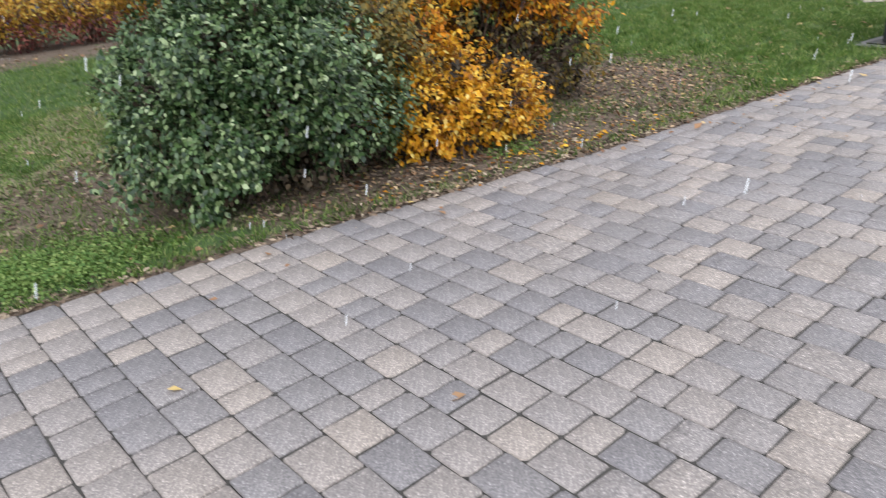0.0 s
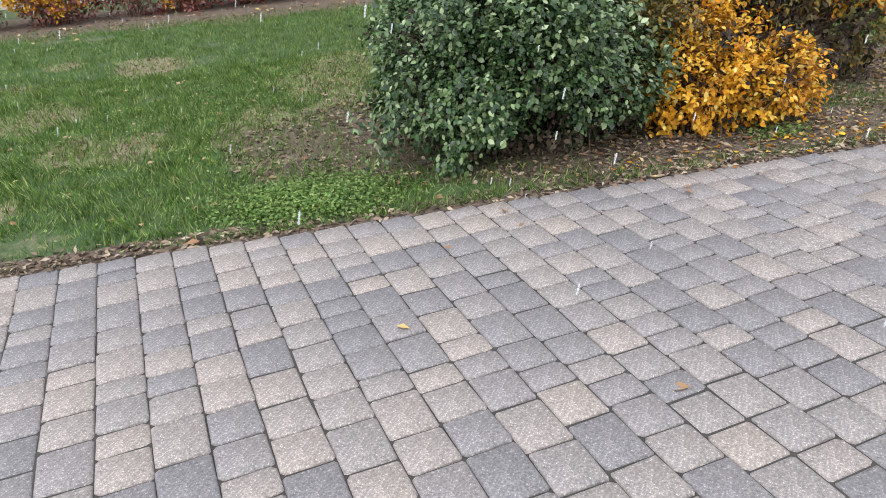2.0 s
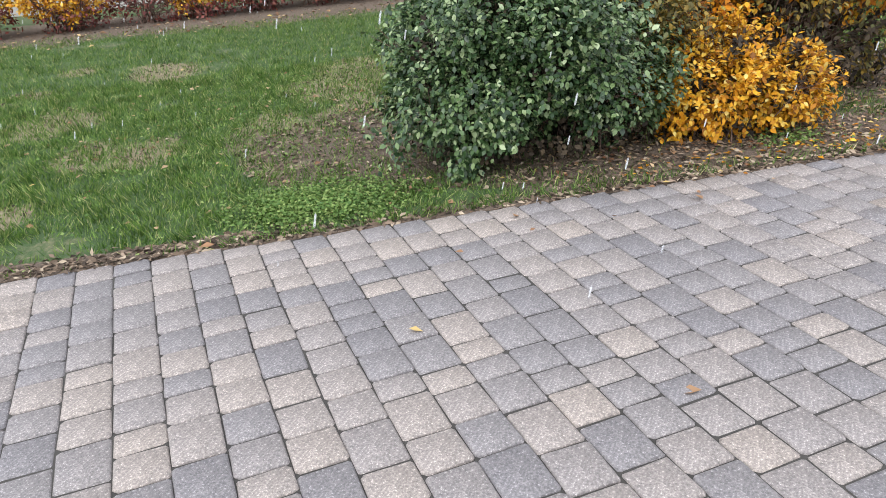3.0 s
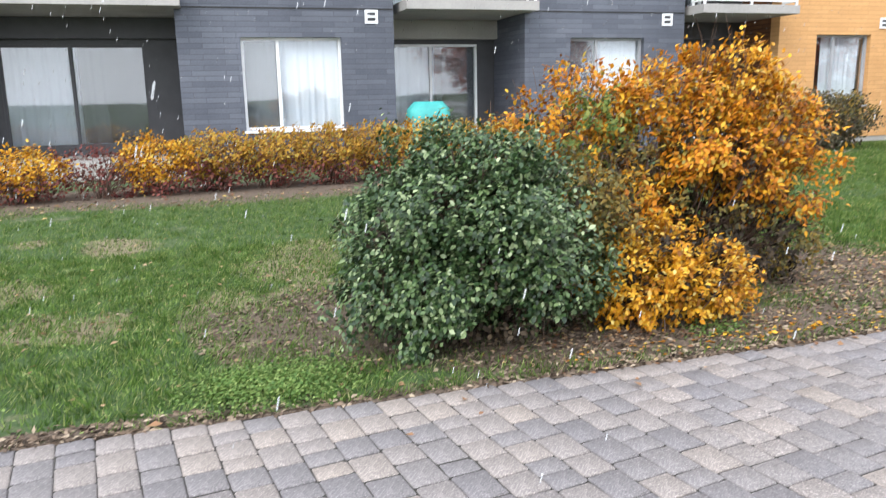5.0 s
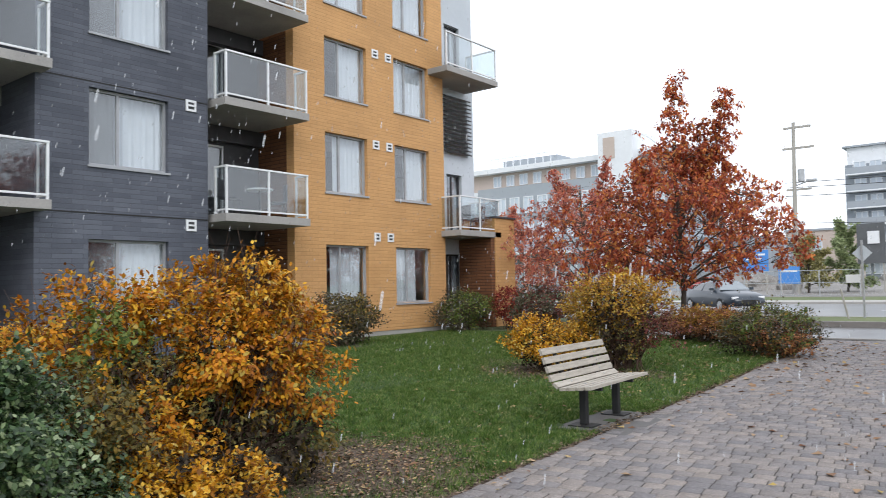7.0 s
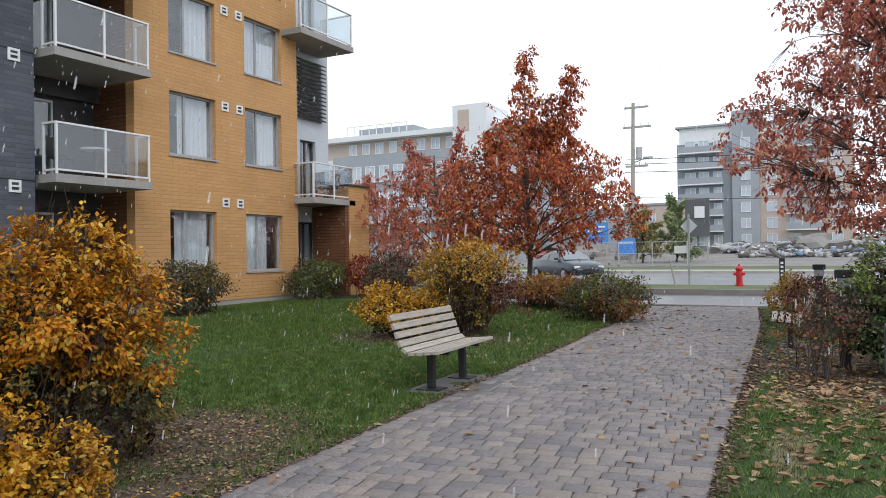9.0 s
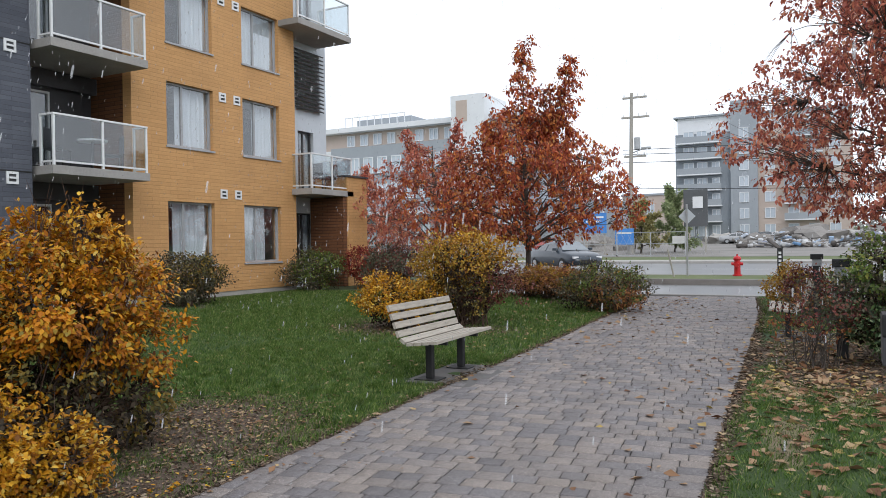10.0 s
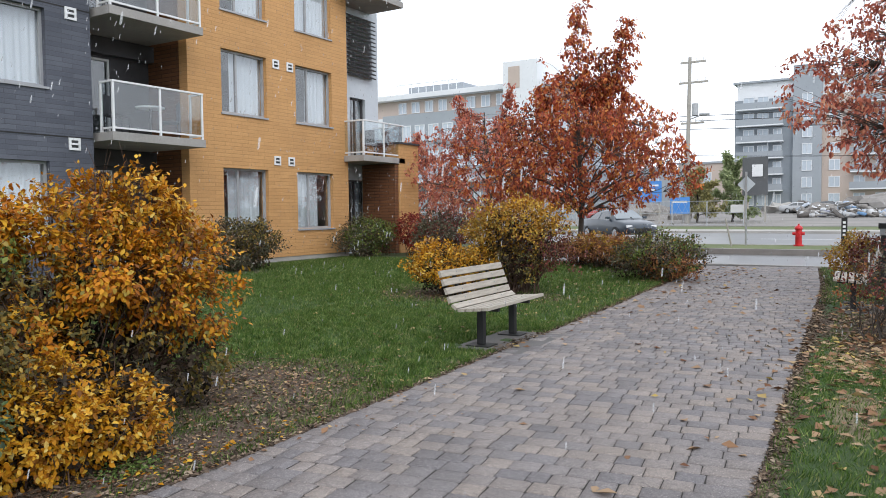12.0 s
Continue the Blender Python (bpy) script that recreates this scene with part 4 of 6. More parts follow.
# the east end: pale panels, louvres, balconies and the brick wing
east = [(20.45, 21.3, 3.24, 5.3), (20.45, 21.3, 8.52, 10.6), (20.3, 21.2, 0.45, 2.5)]
wall(-16.4, 19.5, 22.05, 0, ROOF, east, PALE_PANEL, label="pale grey panelled wall at the end of the house")
for a, b, c, d in east:
    window(-16.4, a, b, c, d, 0.5, DARK_TRIM, curtain=(0.5, 1.0), sill=False, label="dark-framed balcony door")
balcony(19.3, 21.6, 3.22, back=-16.39, side_from=-16.3, left_side=True)
balcony(18.75, 21.6, 8.48, back=-16.39, side_from=-16.3, left_side=False)
louvre = at_building("louvre_screen", mesh_bm("louvre_screen", box((-16.395, 20.3, 6.0), (-16.36, 21.66, 8.1)), PALE_PANEL), label="dark horizontal louvre screen")
for k in range(15):
    put("slat", mesh_bm("slat", box((-0.09, -0.7, -0.02), (0.09, 0.7, 0.02), turn=Matrix.Rotation(radians(25), 3, "Y")), DARK_TRIM), louvre, (-16.28, 20.98, 6.07 + k * 0.138))
at_building("wing_wall", mesh_bm("wing_wall", box((-16.39, 21.25, 0), (-14.95, 22.4, 3.7)), OCHRE_BRICK), label="low ochre brick wing")
# shade on this side face is in the brick colour
at_building("wing_cheek", mesh_bm("wing_cheek", box((-16.38, 21.05, 0), (-15.0, 21.248, 3.0)), SHADED_OCHRE_BRICK))
at_building("coping", mesh_bm("coping", box((-16.4, 21.2, 3.7), (-14.9, 22.45, 3.76)), DARK_TRIM))
# body behind, roof, ends
at_building("roof", mesh_bm("roof", box((-30, -9.5, ROOF), (-15.3, 22.05, ROOF + 0.35)), DARK_TRIM))
at_building("rear_wall", mesh_bm("rear_wall", box((-30, -9.5, 0), (-29.7, 22.05, ROOF)), GREY_BRICK))
at_building("end_wall", mesh_bm("end_wall", box((-29.7, -9.5, 0), (-15.74, -9.2, ROOF)), GREY_BRICK))
at_building("end_wall", mesh_bm("end_wall", box((-29.7, 21.75, 0), (-16.71, 22.05, ROOF)), PALE_PANEL))
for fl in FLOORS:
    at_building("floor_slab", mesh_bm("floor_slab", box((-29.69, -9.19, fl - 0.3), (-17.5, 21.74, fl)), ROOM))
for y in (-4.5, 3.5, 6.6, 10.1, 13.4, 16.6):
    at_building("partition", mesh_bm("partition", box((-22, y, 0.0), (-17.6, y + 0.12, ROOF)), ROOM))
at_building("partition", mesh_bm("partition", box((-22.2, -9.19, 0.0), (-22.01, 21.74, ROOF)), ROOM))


# ---- patio things ----
def grill():
    e = thing("covered_grill", (-14.5, 4.0, -0.012), "garden grill under a teal cloth cover", "grill")
    bm = bmesh.new()
    rows = [(0.0, 0.36, 0.30), (0.5, 0.36, 0.30), (0.95, 0.40, 0.32), (1.12, 0.38, 0.27), (1.26, 0.26, 0.16)]
    rings = []
    for z, a, b in rows:
        ring = []
        for k in range(24):
            t = 2 * math.pi * k / 24
            c, s = math.cos(t), math.sin(t)
            r = 1 + 0.05 * math.sin(7 * t + z * 4)
            ring.append(bm.verts.new((b * r * math.copysign(abs(c) ** 0.5, c), a * r * math.copysign(abs(s) ** 0.5, s), z)))
        rings.append(ring)
    for p, q in zip(rings, rings[1:]):
        for k in range(24):
            bm.faces.new((p[k], p[(k + 1) % 24], q[(k + 1) % 24], q[k]))
    bm.faces.new(rings[-1])
    part("cover", bm, TEAL, e, smooth=True)
    part("hem_cord", add_cyl(bmesh.new(), (-0.31, -0.3, 0.06), (-0.31, 0.3, 0.06), 0.012), DARK_TRIM, e)


grill()


def balcony_chair(x, y, z, rz):
    e = thing("balcony_chair", (x, y, z), "dark folding chair standing on a balcony", "chair", "balcony chairs", rz=rz)
    part("seat", box((-0.22, -0.22, 0.40), (0.22, 0.22, 0.44), 0.01), DARK_TRIM, e)
    part("backrest", box((-0.24, -0.22, 0.46), (-0.20, 0.22, 0.90), 0.01), DARK_TRIM, e)
    for a in (-0.2, 0.2):
        for b in (-0.2, 0.2):
            part("leg", cyl((a, b, 0), (a * 0.95, b * 0.95, 0.40), 0.014), BLACK_STEEL, e)


def balcony_table(x, y, z):
    e = thing("balcony_table", (x, y, z), "small white round balcony table", "table")
    part("tabletop", cyl((0, 0, 0.68), (0, 0, 0.72), 0.33, sides=24), WHITE, e)
    part("pedestal", cyl((0, 0, 0.03), (0, 0, 0.68), 0.03), BLACK_STEEL, e)
    part("foot", cyl((0, 0, 0.0), (0, 0, 0.03), 0.22, 0.2, 20), BLACK_STEEL, e)


balcony_chair(-15.6, 11.0, 3.2, 30)
balcony_chair(-15.7, 12.5, 3.2, -120)
balcony_table(-15.55, 11.85, 3.2)
balcony_chair(-15.5, 20.6, 3.22, 80)
balcony_chair(-15.6, 21.1, 3.22, 200)
balcony_chair(-15.7, -1.5, 3.2, 0)


# ---- benches ----
def bench(x, y, rz, label):
    """Origin between the feet; the seat faces local +x."""
    e = thing("park_bench", (x, y, 0.0), label, "bench", "park benches", rz=rz)
    prof = []
    for k in range(4):
        prof.append((0.205 - k * 0.090, 0.415 - 0.008 * k, 5.0))
    prof.append((-0.140, 0.420, -38.0))
    for k in range(4):
        prof.append((-0.198 - k * 0.033, 0.487 + k * 0.085, -70.0))
    slat = mesh_bm("slat", box((-0.034, -0.72, -0.016), (0.034, 0.72, 0.016), 0.005), SLAT_WOOD)
    for px, pz, ang in prof:
        o = put("slat", slat, e, (px, 0, pz))
        o.rotation_euler = (0, radians(-ang), 0)
        for s in (-0.39, 0.39):
            b = put("bolt", BOLT, o, (0, s, 0.017))
    for s in (-0.39, 0.39):
        part("leg", box((-0.036, s - 0.036, 0.012), (0.036, s + 0.036, 0.37), 0.012), BLACK_STEEL, e)
        part("base_plate", box((-0.13, s - 0.11, 0.0), (0.13, s + 0.11, 0.012), 0.003), BLACK_STEEL, e)
        bm = add_box(bmesh.new(), (-0.13, s - 0.02, 0.355), (0.20, s + 0.02, 0.392))
        add_box(bm, (-0.03, -0.02 + s, -0.19), (0.0, 0.02 + s, 0.19), turn=None)
        for v in bm.verts:
            if v.co.z < 0.3:
                z = v.co.z
                v.co = Vector((-0.185 - (z + 0.19) * 0.365 + v.co.x, v.co.y, 0.385 + (z + 0.19) * 1.0))
        part("bracket", bm, BLACK_STEEL, e)
    return e


BOLT = mesh_bm("bolt", cyl((0, 0, 0), (0, 0, 0.004), 0.009, sides=8), STEEL)
bench(-3.93, 7.24, 2.5, "slatted pale wooden bench on black steel posts beside the path")
bench(-0.86, 12.0, 183, "slatted wooden bench half hidden by bare shrubs")
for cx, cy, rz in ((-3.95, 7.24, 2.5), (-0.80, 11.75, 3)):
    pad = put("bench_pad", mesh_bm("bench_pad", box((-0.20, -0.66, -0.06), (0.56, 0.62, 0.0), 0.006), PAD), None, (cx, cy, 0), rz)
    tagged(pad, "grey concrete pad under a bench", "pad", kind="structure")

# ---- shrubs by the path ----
# the near-black clumps in cores and skirts stand in for shade
shrub("green_shrub", (-4.34, 1.33, -0.012), [((0.0, 0.0, 0.50), (0.54, 0.54, 0.50), 4200, INNER_SHADE_LEAF), ((0.1, 0.0, 0.16), (0.62, 0.62, 0.16), 2600, INNER_SHADE_LEAF), ((-0.05, -0.02, 0.58), (0.70, 0.62, 0.56), 18739, GREEN_LEAF), ((0.24, 0.33, 0.36), (0.47, 0.45, 0.30), 6832, GREEN_LEAF), ((0.20, -0.34, 0.38), (0.50, 0.46, 0.32), 7612, GREEN_LEAF), ((0.0, 0.36, 0.70), (0.42, 0.36, 0.34), 4684, GREEN_LEAF),
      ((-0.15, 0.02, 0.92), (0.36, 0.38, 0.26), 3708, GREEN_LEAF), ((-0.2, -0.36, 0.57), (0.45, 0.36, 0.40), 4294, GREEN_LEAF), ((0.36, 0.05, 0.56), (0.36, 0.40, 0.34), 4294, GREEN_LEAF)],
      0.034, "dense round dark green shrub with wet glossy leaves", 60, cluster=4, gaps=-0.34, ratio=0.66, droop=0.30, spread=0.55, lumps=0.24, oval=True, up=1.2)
shrub("golden_shrub", (-4.0, 2.44, -0.012), [((0.0, 0.0, 0.26), (0.29, 0.38, 0.25), 2600, INNER_SHADE_LEAF), ((0.0, -0.14, 0.26), (0.33, 0.38, 0.24), 5040, GOLD_LEAF), ((0.04, 0.20, 0.25), (0.33, 0.34, 0.22), 4368, GOLD_LEAF), ((-0.14, 0.0, 0.42), (0.30, 0.40, 0.17), 2856, GOLD_LEAF), ((-0.15, -0.3, 0.55), (0.24, 0.24, 0.2), 720, OLIVE_LEAF), ((-0.30, -0.40, 0.66), (0.32, 0.30, 0.32), 1760, OLIVE_LEAF)], 0.035, "low shrub of bright golden yellow leaves", 60, stem_r=0.006, cluster=6, gaps=-0.26, ratio=0.6, droop=0.1, spread=0.6, oval=True, up=1.4)
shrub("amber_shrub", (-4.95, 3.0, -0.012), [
    ((0.06, 0.05, 0.70), (0.40, 0.68, 0.58), 3400, INNER_SHADE_LEAF), ((0.30, 0.35, 0.32), (0.40, 0.62, 0.32), 3200, INNER_SHADE_LEAF), ((0.15, -0.2, 0.35), (0.42, 0.5, 0.34), 2200, INNER_SHADE_LEAF),
    ((0.36, -0.38, 0.50), (0.36, 0.36, 0.34), 3127, AMBER_LEAF), ((0.15, -0.55, 0.75), (0.34, 0.36, 0.32), 1920, GOLD_LEAF),
    ((-0.2, -0.75, 1.15), (0.34, 0.32, 0.26), 2546, AMBER_LEAF), ((-0.15, -0.45, 1.30), (0.36, 0.32, 0.26), 3138, AMBER_LEAF), ((-0.05, -0.12, 1.28), (0.34, 0.30, 0.30), 2374, GOLD_LEAF),
    ((0.1, 0.18, 1.40), (0.30, 0.26, 0.30), 2941, AMBER_LEAF), ((0.15, 0.50, 1.42), (0.30, 0.28, 0.28), 2558, GOLD_LEAF), ((0.3, 0.70, 1.10), (0.32, 0.30, 0.32), 3333, AMBER_LEAF),
    ((0.38, 0.74, 0.72), (0.34, 0.32, 0.30), 3333, AMBER_LEAF), ((0.40, 0.74, 0.36), (0.30, 0.28, 0.26), 654, OLIVE_LEAF), ((0.38, 0.38, 0.90), (0.32, 0.30, 0.30), 2941, AMBER_LEAF),
    ((0.36, 0.05, 1.02), (0.32, 0.28, 0.26), 2546, AMBER_LEAF), ((0.40, 0.10, 0.66), (0.34, 0.36, 0.28), 1031, OLIVE_LEAF), ((0.25, -0.30, 0.86), (0.34, 0.30, 0.28), 937, OLIVE_LEAF),
    ((0.1, -0.6, 0.82), (0.34, 0.32, 0.26), 748, OLIVE_LEAF), ((0.12, -0.62, 1.12), (0.26, 0.22, 0.20), 840, LIME_LEAF), ((0.25, 0.2, 0.34), (0.42, 0.55, 0.30), 800, DULL_LEAF), ((-0.3, 0.1, 0.9), (0.5, 0.6, 0.5), 1500, DULL_LEAF)],
      0.043, "tall amber and orange shrub with dark bare stems", 190, stem_r=0.007, twigs=6, cluster=9, gaps=-0.10, ratio=0.55, droop=0.2, spread=0.5, oval=True, up=1.7)

# hedge along the house
hedge = [(-3.9, 0.62, 0), (-2.65, 0.66, 2), (-1.65, 0.66, 1), (-0.85, 0.74, 2), (-0.05, 0.80, 0), (0.85, 0.78, 0), (1.75, 0.80, 0), (2.6, 0.84, 0), (3.45, 0.85, 2), (4.3, 0.8, 0), (5.2, 0.8, 2), (-4.9, 0.7, 0), (-5.9, 0.6, 1)]
for k, (y, h, kind_of) in enumerate(hedge):
    mt = (HEDGE_LEAF, MAROON_LEAF, GOLD_LEAF)[kind_of]
    n = (2300, 500, 2100)[kind_of]
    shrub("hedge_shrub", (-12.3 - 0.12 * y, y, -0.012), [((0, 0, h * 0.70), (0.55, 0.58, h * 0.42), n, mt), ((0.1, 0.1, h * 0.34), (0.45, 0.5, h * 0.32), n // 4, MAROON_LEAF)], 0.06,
          ("clipped yellow-brown hedge shrub below the house", "nearly bare reddish hedge shrub below the house", "golden hedge shrub below the house")[kind_of], 30, "hedge shrubs")

# shrubs further along
shrub("dull_shrub", (-14.2, 13.2, -0.012), [((0, 0, 0.62), (0.80, 0.95, 0.60), 5000, DULL_LEAF), ((0.2, 0.1, 0.75), (0.65, 0.8, 0.5), 1800, OLIVE_LEAF)], 0.07, "dull green-brown shrub at the house corner", 40)
shrub("dull_shrub", (-14.9, 19.2, -0.012), [((0, 0, 0.62), (0.8, 1.1, 0.58), 3600, DULL_LEAF), ((0.2, 0, 0.72), (0.65, 0.9, 0.5), 2600, LIME_LEAF)], 0.07, "dark green shrub under the end balcony", 40)
shrub("bare_shrub", (-13.4, 21.2, -0.012), [((0, 0, 0.55), (0.7, 0.9, 0.5), 900, MAROON_LEAF)], 0.07, "bare brown twiggy shrub", 70, twigs=7)
shrub("golden_shrub", (-6.68, 10.85, -0.012), [((0, 0, 0.34), (0.60, 0.55, 0.32), 1500, INNER_SHADE_LEAF), ((0, -0.1, 0.52), (0.74, 0.62, 0.34), 4800, GOLD_LEAF), ((0.3, 0.1, 0.46), (0.5, 0.5, 0.30), 1800, HEDGE_LEAF)], 0.045, "low golden shrub behind the bench", 40, cluster=5, oval=True, up=1.4)
shrub("bronze_shrub", (-5.85, 11.65, -0.012), [((0, 0, 0.75), (0.62, 0.62, 0.60), 2600, INNER_SHADE_LEAF), ((0, 0, 1.16), (0.86, 0.78, 0.42), 4300, HEDGE_LEAF), ((0.1, 0.05, 1.26), (0.7, 0.6, 0.34), 2200, GOLD_LEAF), ((0.30, 0.1, 0.72), (0.70, 0.62, 0.40), 1700, MAROON_LEAF), ((0.1, -0.2, 0.60), (0.60, 0.5, 0.40), 1100, OLIVE_LEAF), ((-0.55, 0.0, 0.98), (0.45, 0.45, 0.40), 1900, HEDGE_LEAF)], 0.045, "tall bronze and yellow shrub with purple twigs", 110, cluster=5, oval=True, up=1.4, twigs=7)
shrub("red_shrub", (-13.9, 20.4, -0.012), [((0, 0, 0.80), (0.55, 0.6, 0.52), 2600, CRIMSON_LEAF)], 0.07, "small crimson shrub on the lawn", 25)
shrub("dark_shrub", (-10.6, 16.9, -0.012), [((0, 0, 0.80), (0.75, 0.75, 0.60), 2400, DULL_LEAF), ((0.2, 0.1, 0.9), (0.6, 0.6, 0.5), 1000, MAROON_LEAF)], 0.07, "dark grey-green rounded shrub", 40)
for k, (x, y, h) in enumerate(((-7.2, 18.0, 0.74), (-6.5, 17.5, 0.76), (-5.75, 17.0, 0.72))):
    shrub("rust_shrub", (x, y, -0.012), [((0, 0, h * 0.4), (0.6, 0.6, h * 0.38), 800, INNER_SHADE_LEAF), ((0, 0, h * 0.62), (0.72, 0.72, h * 0.46), 2600, RUST_LEAF), ((0.1, -0.1, h * 0.75), (0.5, 0.5, h * 0.34), 700, HEDGE_LEAF)], 0.05, "low rust-orange shrub along the path's end", 40, "rust shrubs", cluster=4)
shrub("green_shrub", (-4.42, 14.95, -0.012), [((0, 0, 0.38), (0.75, 0.75, 0.36), 1500, INNER_SHADE_LEAF), ((0, 0, 0.48), (0.92, 0.92, 0.44), 3000, DULL_LEAF), ((0.1, 0, 0.56), (0.76, 0.76, 0.36), 2000, LIME_LEAF), ((0.0, 0, 0.54), (0.8, 0.8, 0.38), 1500, OLIVE_LEAF), ((0.3, -0.3, 0.34), (0.6, 0.5, 0.3), 1300, RUST_LEAF)], 0.05, "low green and brown shrub spilling over the path edge", 50, cluster=4)
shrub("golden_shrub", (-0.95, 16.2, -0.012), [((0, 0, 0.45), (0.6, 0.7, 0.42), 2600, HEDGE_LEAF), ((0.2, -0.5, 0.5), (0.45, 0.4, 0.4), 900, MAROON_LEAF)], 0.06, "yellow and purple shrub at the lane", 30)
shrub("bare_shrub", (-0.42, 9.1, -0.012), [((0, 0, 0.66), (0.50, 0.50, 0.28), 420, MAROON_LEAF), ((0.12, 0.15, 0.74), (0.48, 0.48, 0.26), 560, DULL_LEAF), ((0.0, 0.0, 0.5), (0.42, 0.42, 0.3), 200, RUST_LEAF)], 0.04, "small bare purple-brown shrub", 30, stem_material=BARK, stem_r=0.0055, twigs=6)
shrub("olive_shrub", (0.45, 9.7, -0.012), [((0.05, 0, 0.62), (0.62, 0.7, 0.52), 2600, INNER_SHADE_LEAF), ((0.05, 0, 0.80), (0.78, 0.85, 0.62), 4600, DULL_LEAF), ((0.0, -0.1, 1.05), (0.68, 0.65, 0.42), 2400, LIME_LEAF), ((-0.1, -0.2, 0.62), (0.66, 0.62, 0.42), 3000, GREEN_LEAF)], 0.052, "rounded olive-green shrub with thin dark stems", 90, cluster=4)

# ---- trees ----
oak("red_oak_tree", (-8.0, 19.9, -0.012), [(1.45, 1.3), (1.8, 2.5), (2.4, 3.0), (3.1, 2.95), (3.7, 2.6), (4.2, 1.95), (4.7, 1.3), (5.2, 0.6)],
    [((0.0, 0.0), 6.9, 0.85, 3.4), ((1.22, 0.68), 6.55, 0.8, 3.0), ((0.55, 0.3), 5.6, 1.0, 2.8), ((0.9, 0.5), 5.2, 0.9, 2.8), ((-0.95, -0.45), 4.7, 0.7, 2.4)], "young oak tree with rust-red autumn leaves", 1250, 13, 0.112, OAK_LEAF, 0.078, "red oaks", 30, seed=5)
oak("red_oak_tree", (-13.4, 24.6, -0.012), [(1.2, 1.4), (1.7, 2.6), (2.6, 3.1), (3.5, 2.9), (4.3, 2.1), (5.0, 0.7)],
    [((-0.9, -0.5), 5.5, 0.6, 3.0), ((0.8, 0.45), 5.9, 0.55, 3.0)], "young oak tree with dull red leaves by the house", 900, 12, 0.115, BROWN_OAK_LEAF, 0.09, "red oaks", 24, seed=9)
oak("red_oak_tree", (-18.8, 27.8, -0.012), [(1.1, 1.0), (1.8, 1.8), (2.8, 1.9), (3.7, 1.3), (4.4, 0.4)],
    [((0.2, 0.1), 4.8, 0.5, 2.6)], "small thin oak with dull red leaves behind the house", 220, 12, 0.13, BROWN_OAK_LEAF, 0.08, "red oaks", 16, seed=14)
oak("red_oak_tree", (1.95, 14.0, -0.012), [(1.45, 1.7), (1.9, 2.9), (2.8, 3.25), (3.9, 3.4), (5.0, 3.1), (6.2, 2.4), (7.3, 1.0)],
    [((-1.6, -0.9), 6.8, 0.8, 3.4), ((0.2, 0.1), 8.0, 0.8, 4.5), ((-2.6, -1.4), 5.8, 0.7, 3.0)], "young oak tree with thinning brown-red leaves", 4600, 11, 0.088, BROWN_OAK_LEAF, 0.11, "red oaks", 70, gaps=-0.10, hollow=0.25, seed=12)
tree("yellow_tree", (-15.7, 66.5, 0.2), 4.6, 1.7, 0.6, 14, "small yellow-green tree beyond the street", 0.24, 12, HAZED_YELLOW_LEAF, 0.09, "street trees", 1, 21)
tree("green_tree", (-13.3, 69.0, 0.2), 6.0, 2.1, 0.6, 16, "green tree beyond the street", 0.25, 12, HAZED_GREEN_LEAF, 0.1, "street trees", 1, 22)
tree("bare_tree", (-19.5, 80.0, 0.3), 7.0, 2.5, 1.5, 14, "thin leafless tree beyond the street", 0.2, 1, DULL_LEAF, 0.09, "street trees", 2, 23)


# ---- street furniture ----
def hydrant(x, y):
    e = thing("fire_hydrant", (x, y, 0.11), "bright red fire hydrant on the grass verge", "hydrant")
    part("barrel", add_cyl(cyl((0, 0, 0.05), (0, 0, 0.55), 0.11, 0.10, 16), (0, 0, 0.0), (0, 0, 0.05), 0.16, sides=16), RED_PAINT, e)
    bm = bmesh.new()
    bmesh.ops.create_uvsphere(bm, u_segments=16, v_segments=8, radius=0.135)
    for v in bm.verts:
        v.co = Vector((v.co.x, v.co.y, max(v.co.z, -0.03) * 0.9 + 0.58))
    part("bonnet", bm, RED_PAINT, e, smooth=True)
    part("operating_nut", cyl((0, 0, 0.69), (0, 0, 0.75), 0.03, sides=5), RED_PAINT, e)
    for s in (-1, 1):
        part("side_outlet", cyl((s * 0.08, 0, 0.42), (s * 0.19, 0, 0.42), 0.055, sides=12), RED_PAINT, e)
    part("front_outlet", cyl((0, -0.08, 0.38), (0, -0.20, 0.38), 0.075, sides=12), RED_PAINT, e)


hydrant(-3.38, 28.0)


def sign_post(x, y):
    e = thing("traffic_sign", (x, y, 0.11), "steel sign post with the pale back of a diamond sign", "sign")
    part("post", box((-0.03, -0.03, 0), (0.03, 0.03, 2.55), 0.005), STEEL, e)
    plate = part("diamond_plate", box((-0.21, 0.035, -0.21), (0.21, 0.045, 0.21), turn=Matrix.Rotation(radians(45), 3, "Y")), PALE_PANEL, e)
    plate.location = (0, 0, 2.12)
    part("small_plate", box((-0.52, 0.035, 1.15), (-0.08, 0.045, 1.42), 0.003), WHITE, e)
    return e


sign_post(-5.05, 28.0)
stake = thing("wooden_stake", (-5.35, 27.2, 0.11), "thin leaning grey wooden stake in the verge", "stake")
part("shaft", cyl((0, 0, -0.1), (-0.22, 0, 0.95), 0.03, sides=6), POLE_WOOD, stake)


def number_post(x, y):
    e = thing("address_post", (x, y, 0.0), "black post with a column of white marks", "post")
    part("post", box((-0.09, -0.05, 0), (0.09, 0.05, 1.05), 0.01), BLACK_STEEL, e)
    for k in range(4):
        part("mark", box((-0.045, -0.054, 0.42 + k * 0.14), (0.045, -0.051, 0.50 + k * 0.14)), WHITE, e, "plain white bar")


number_post(-2.1, 29.2)


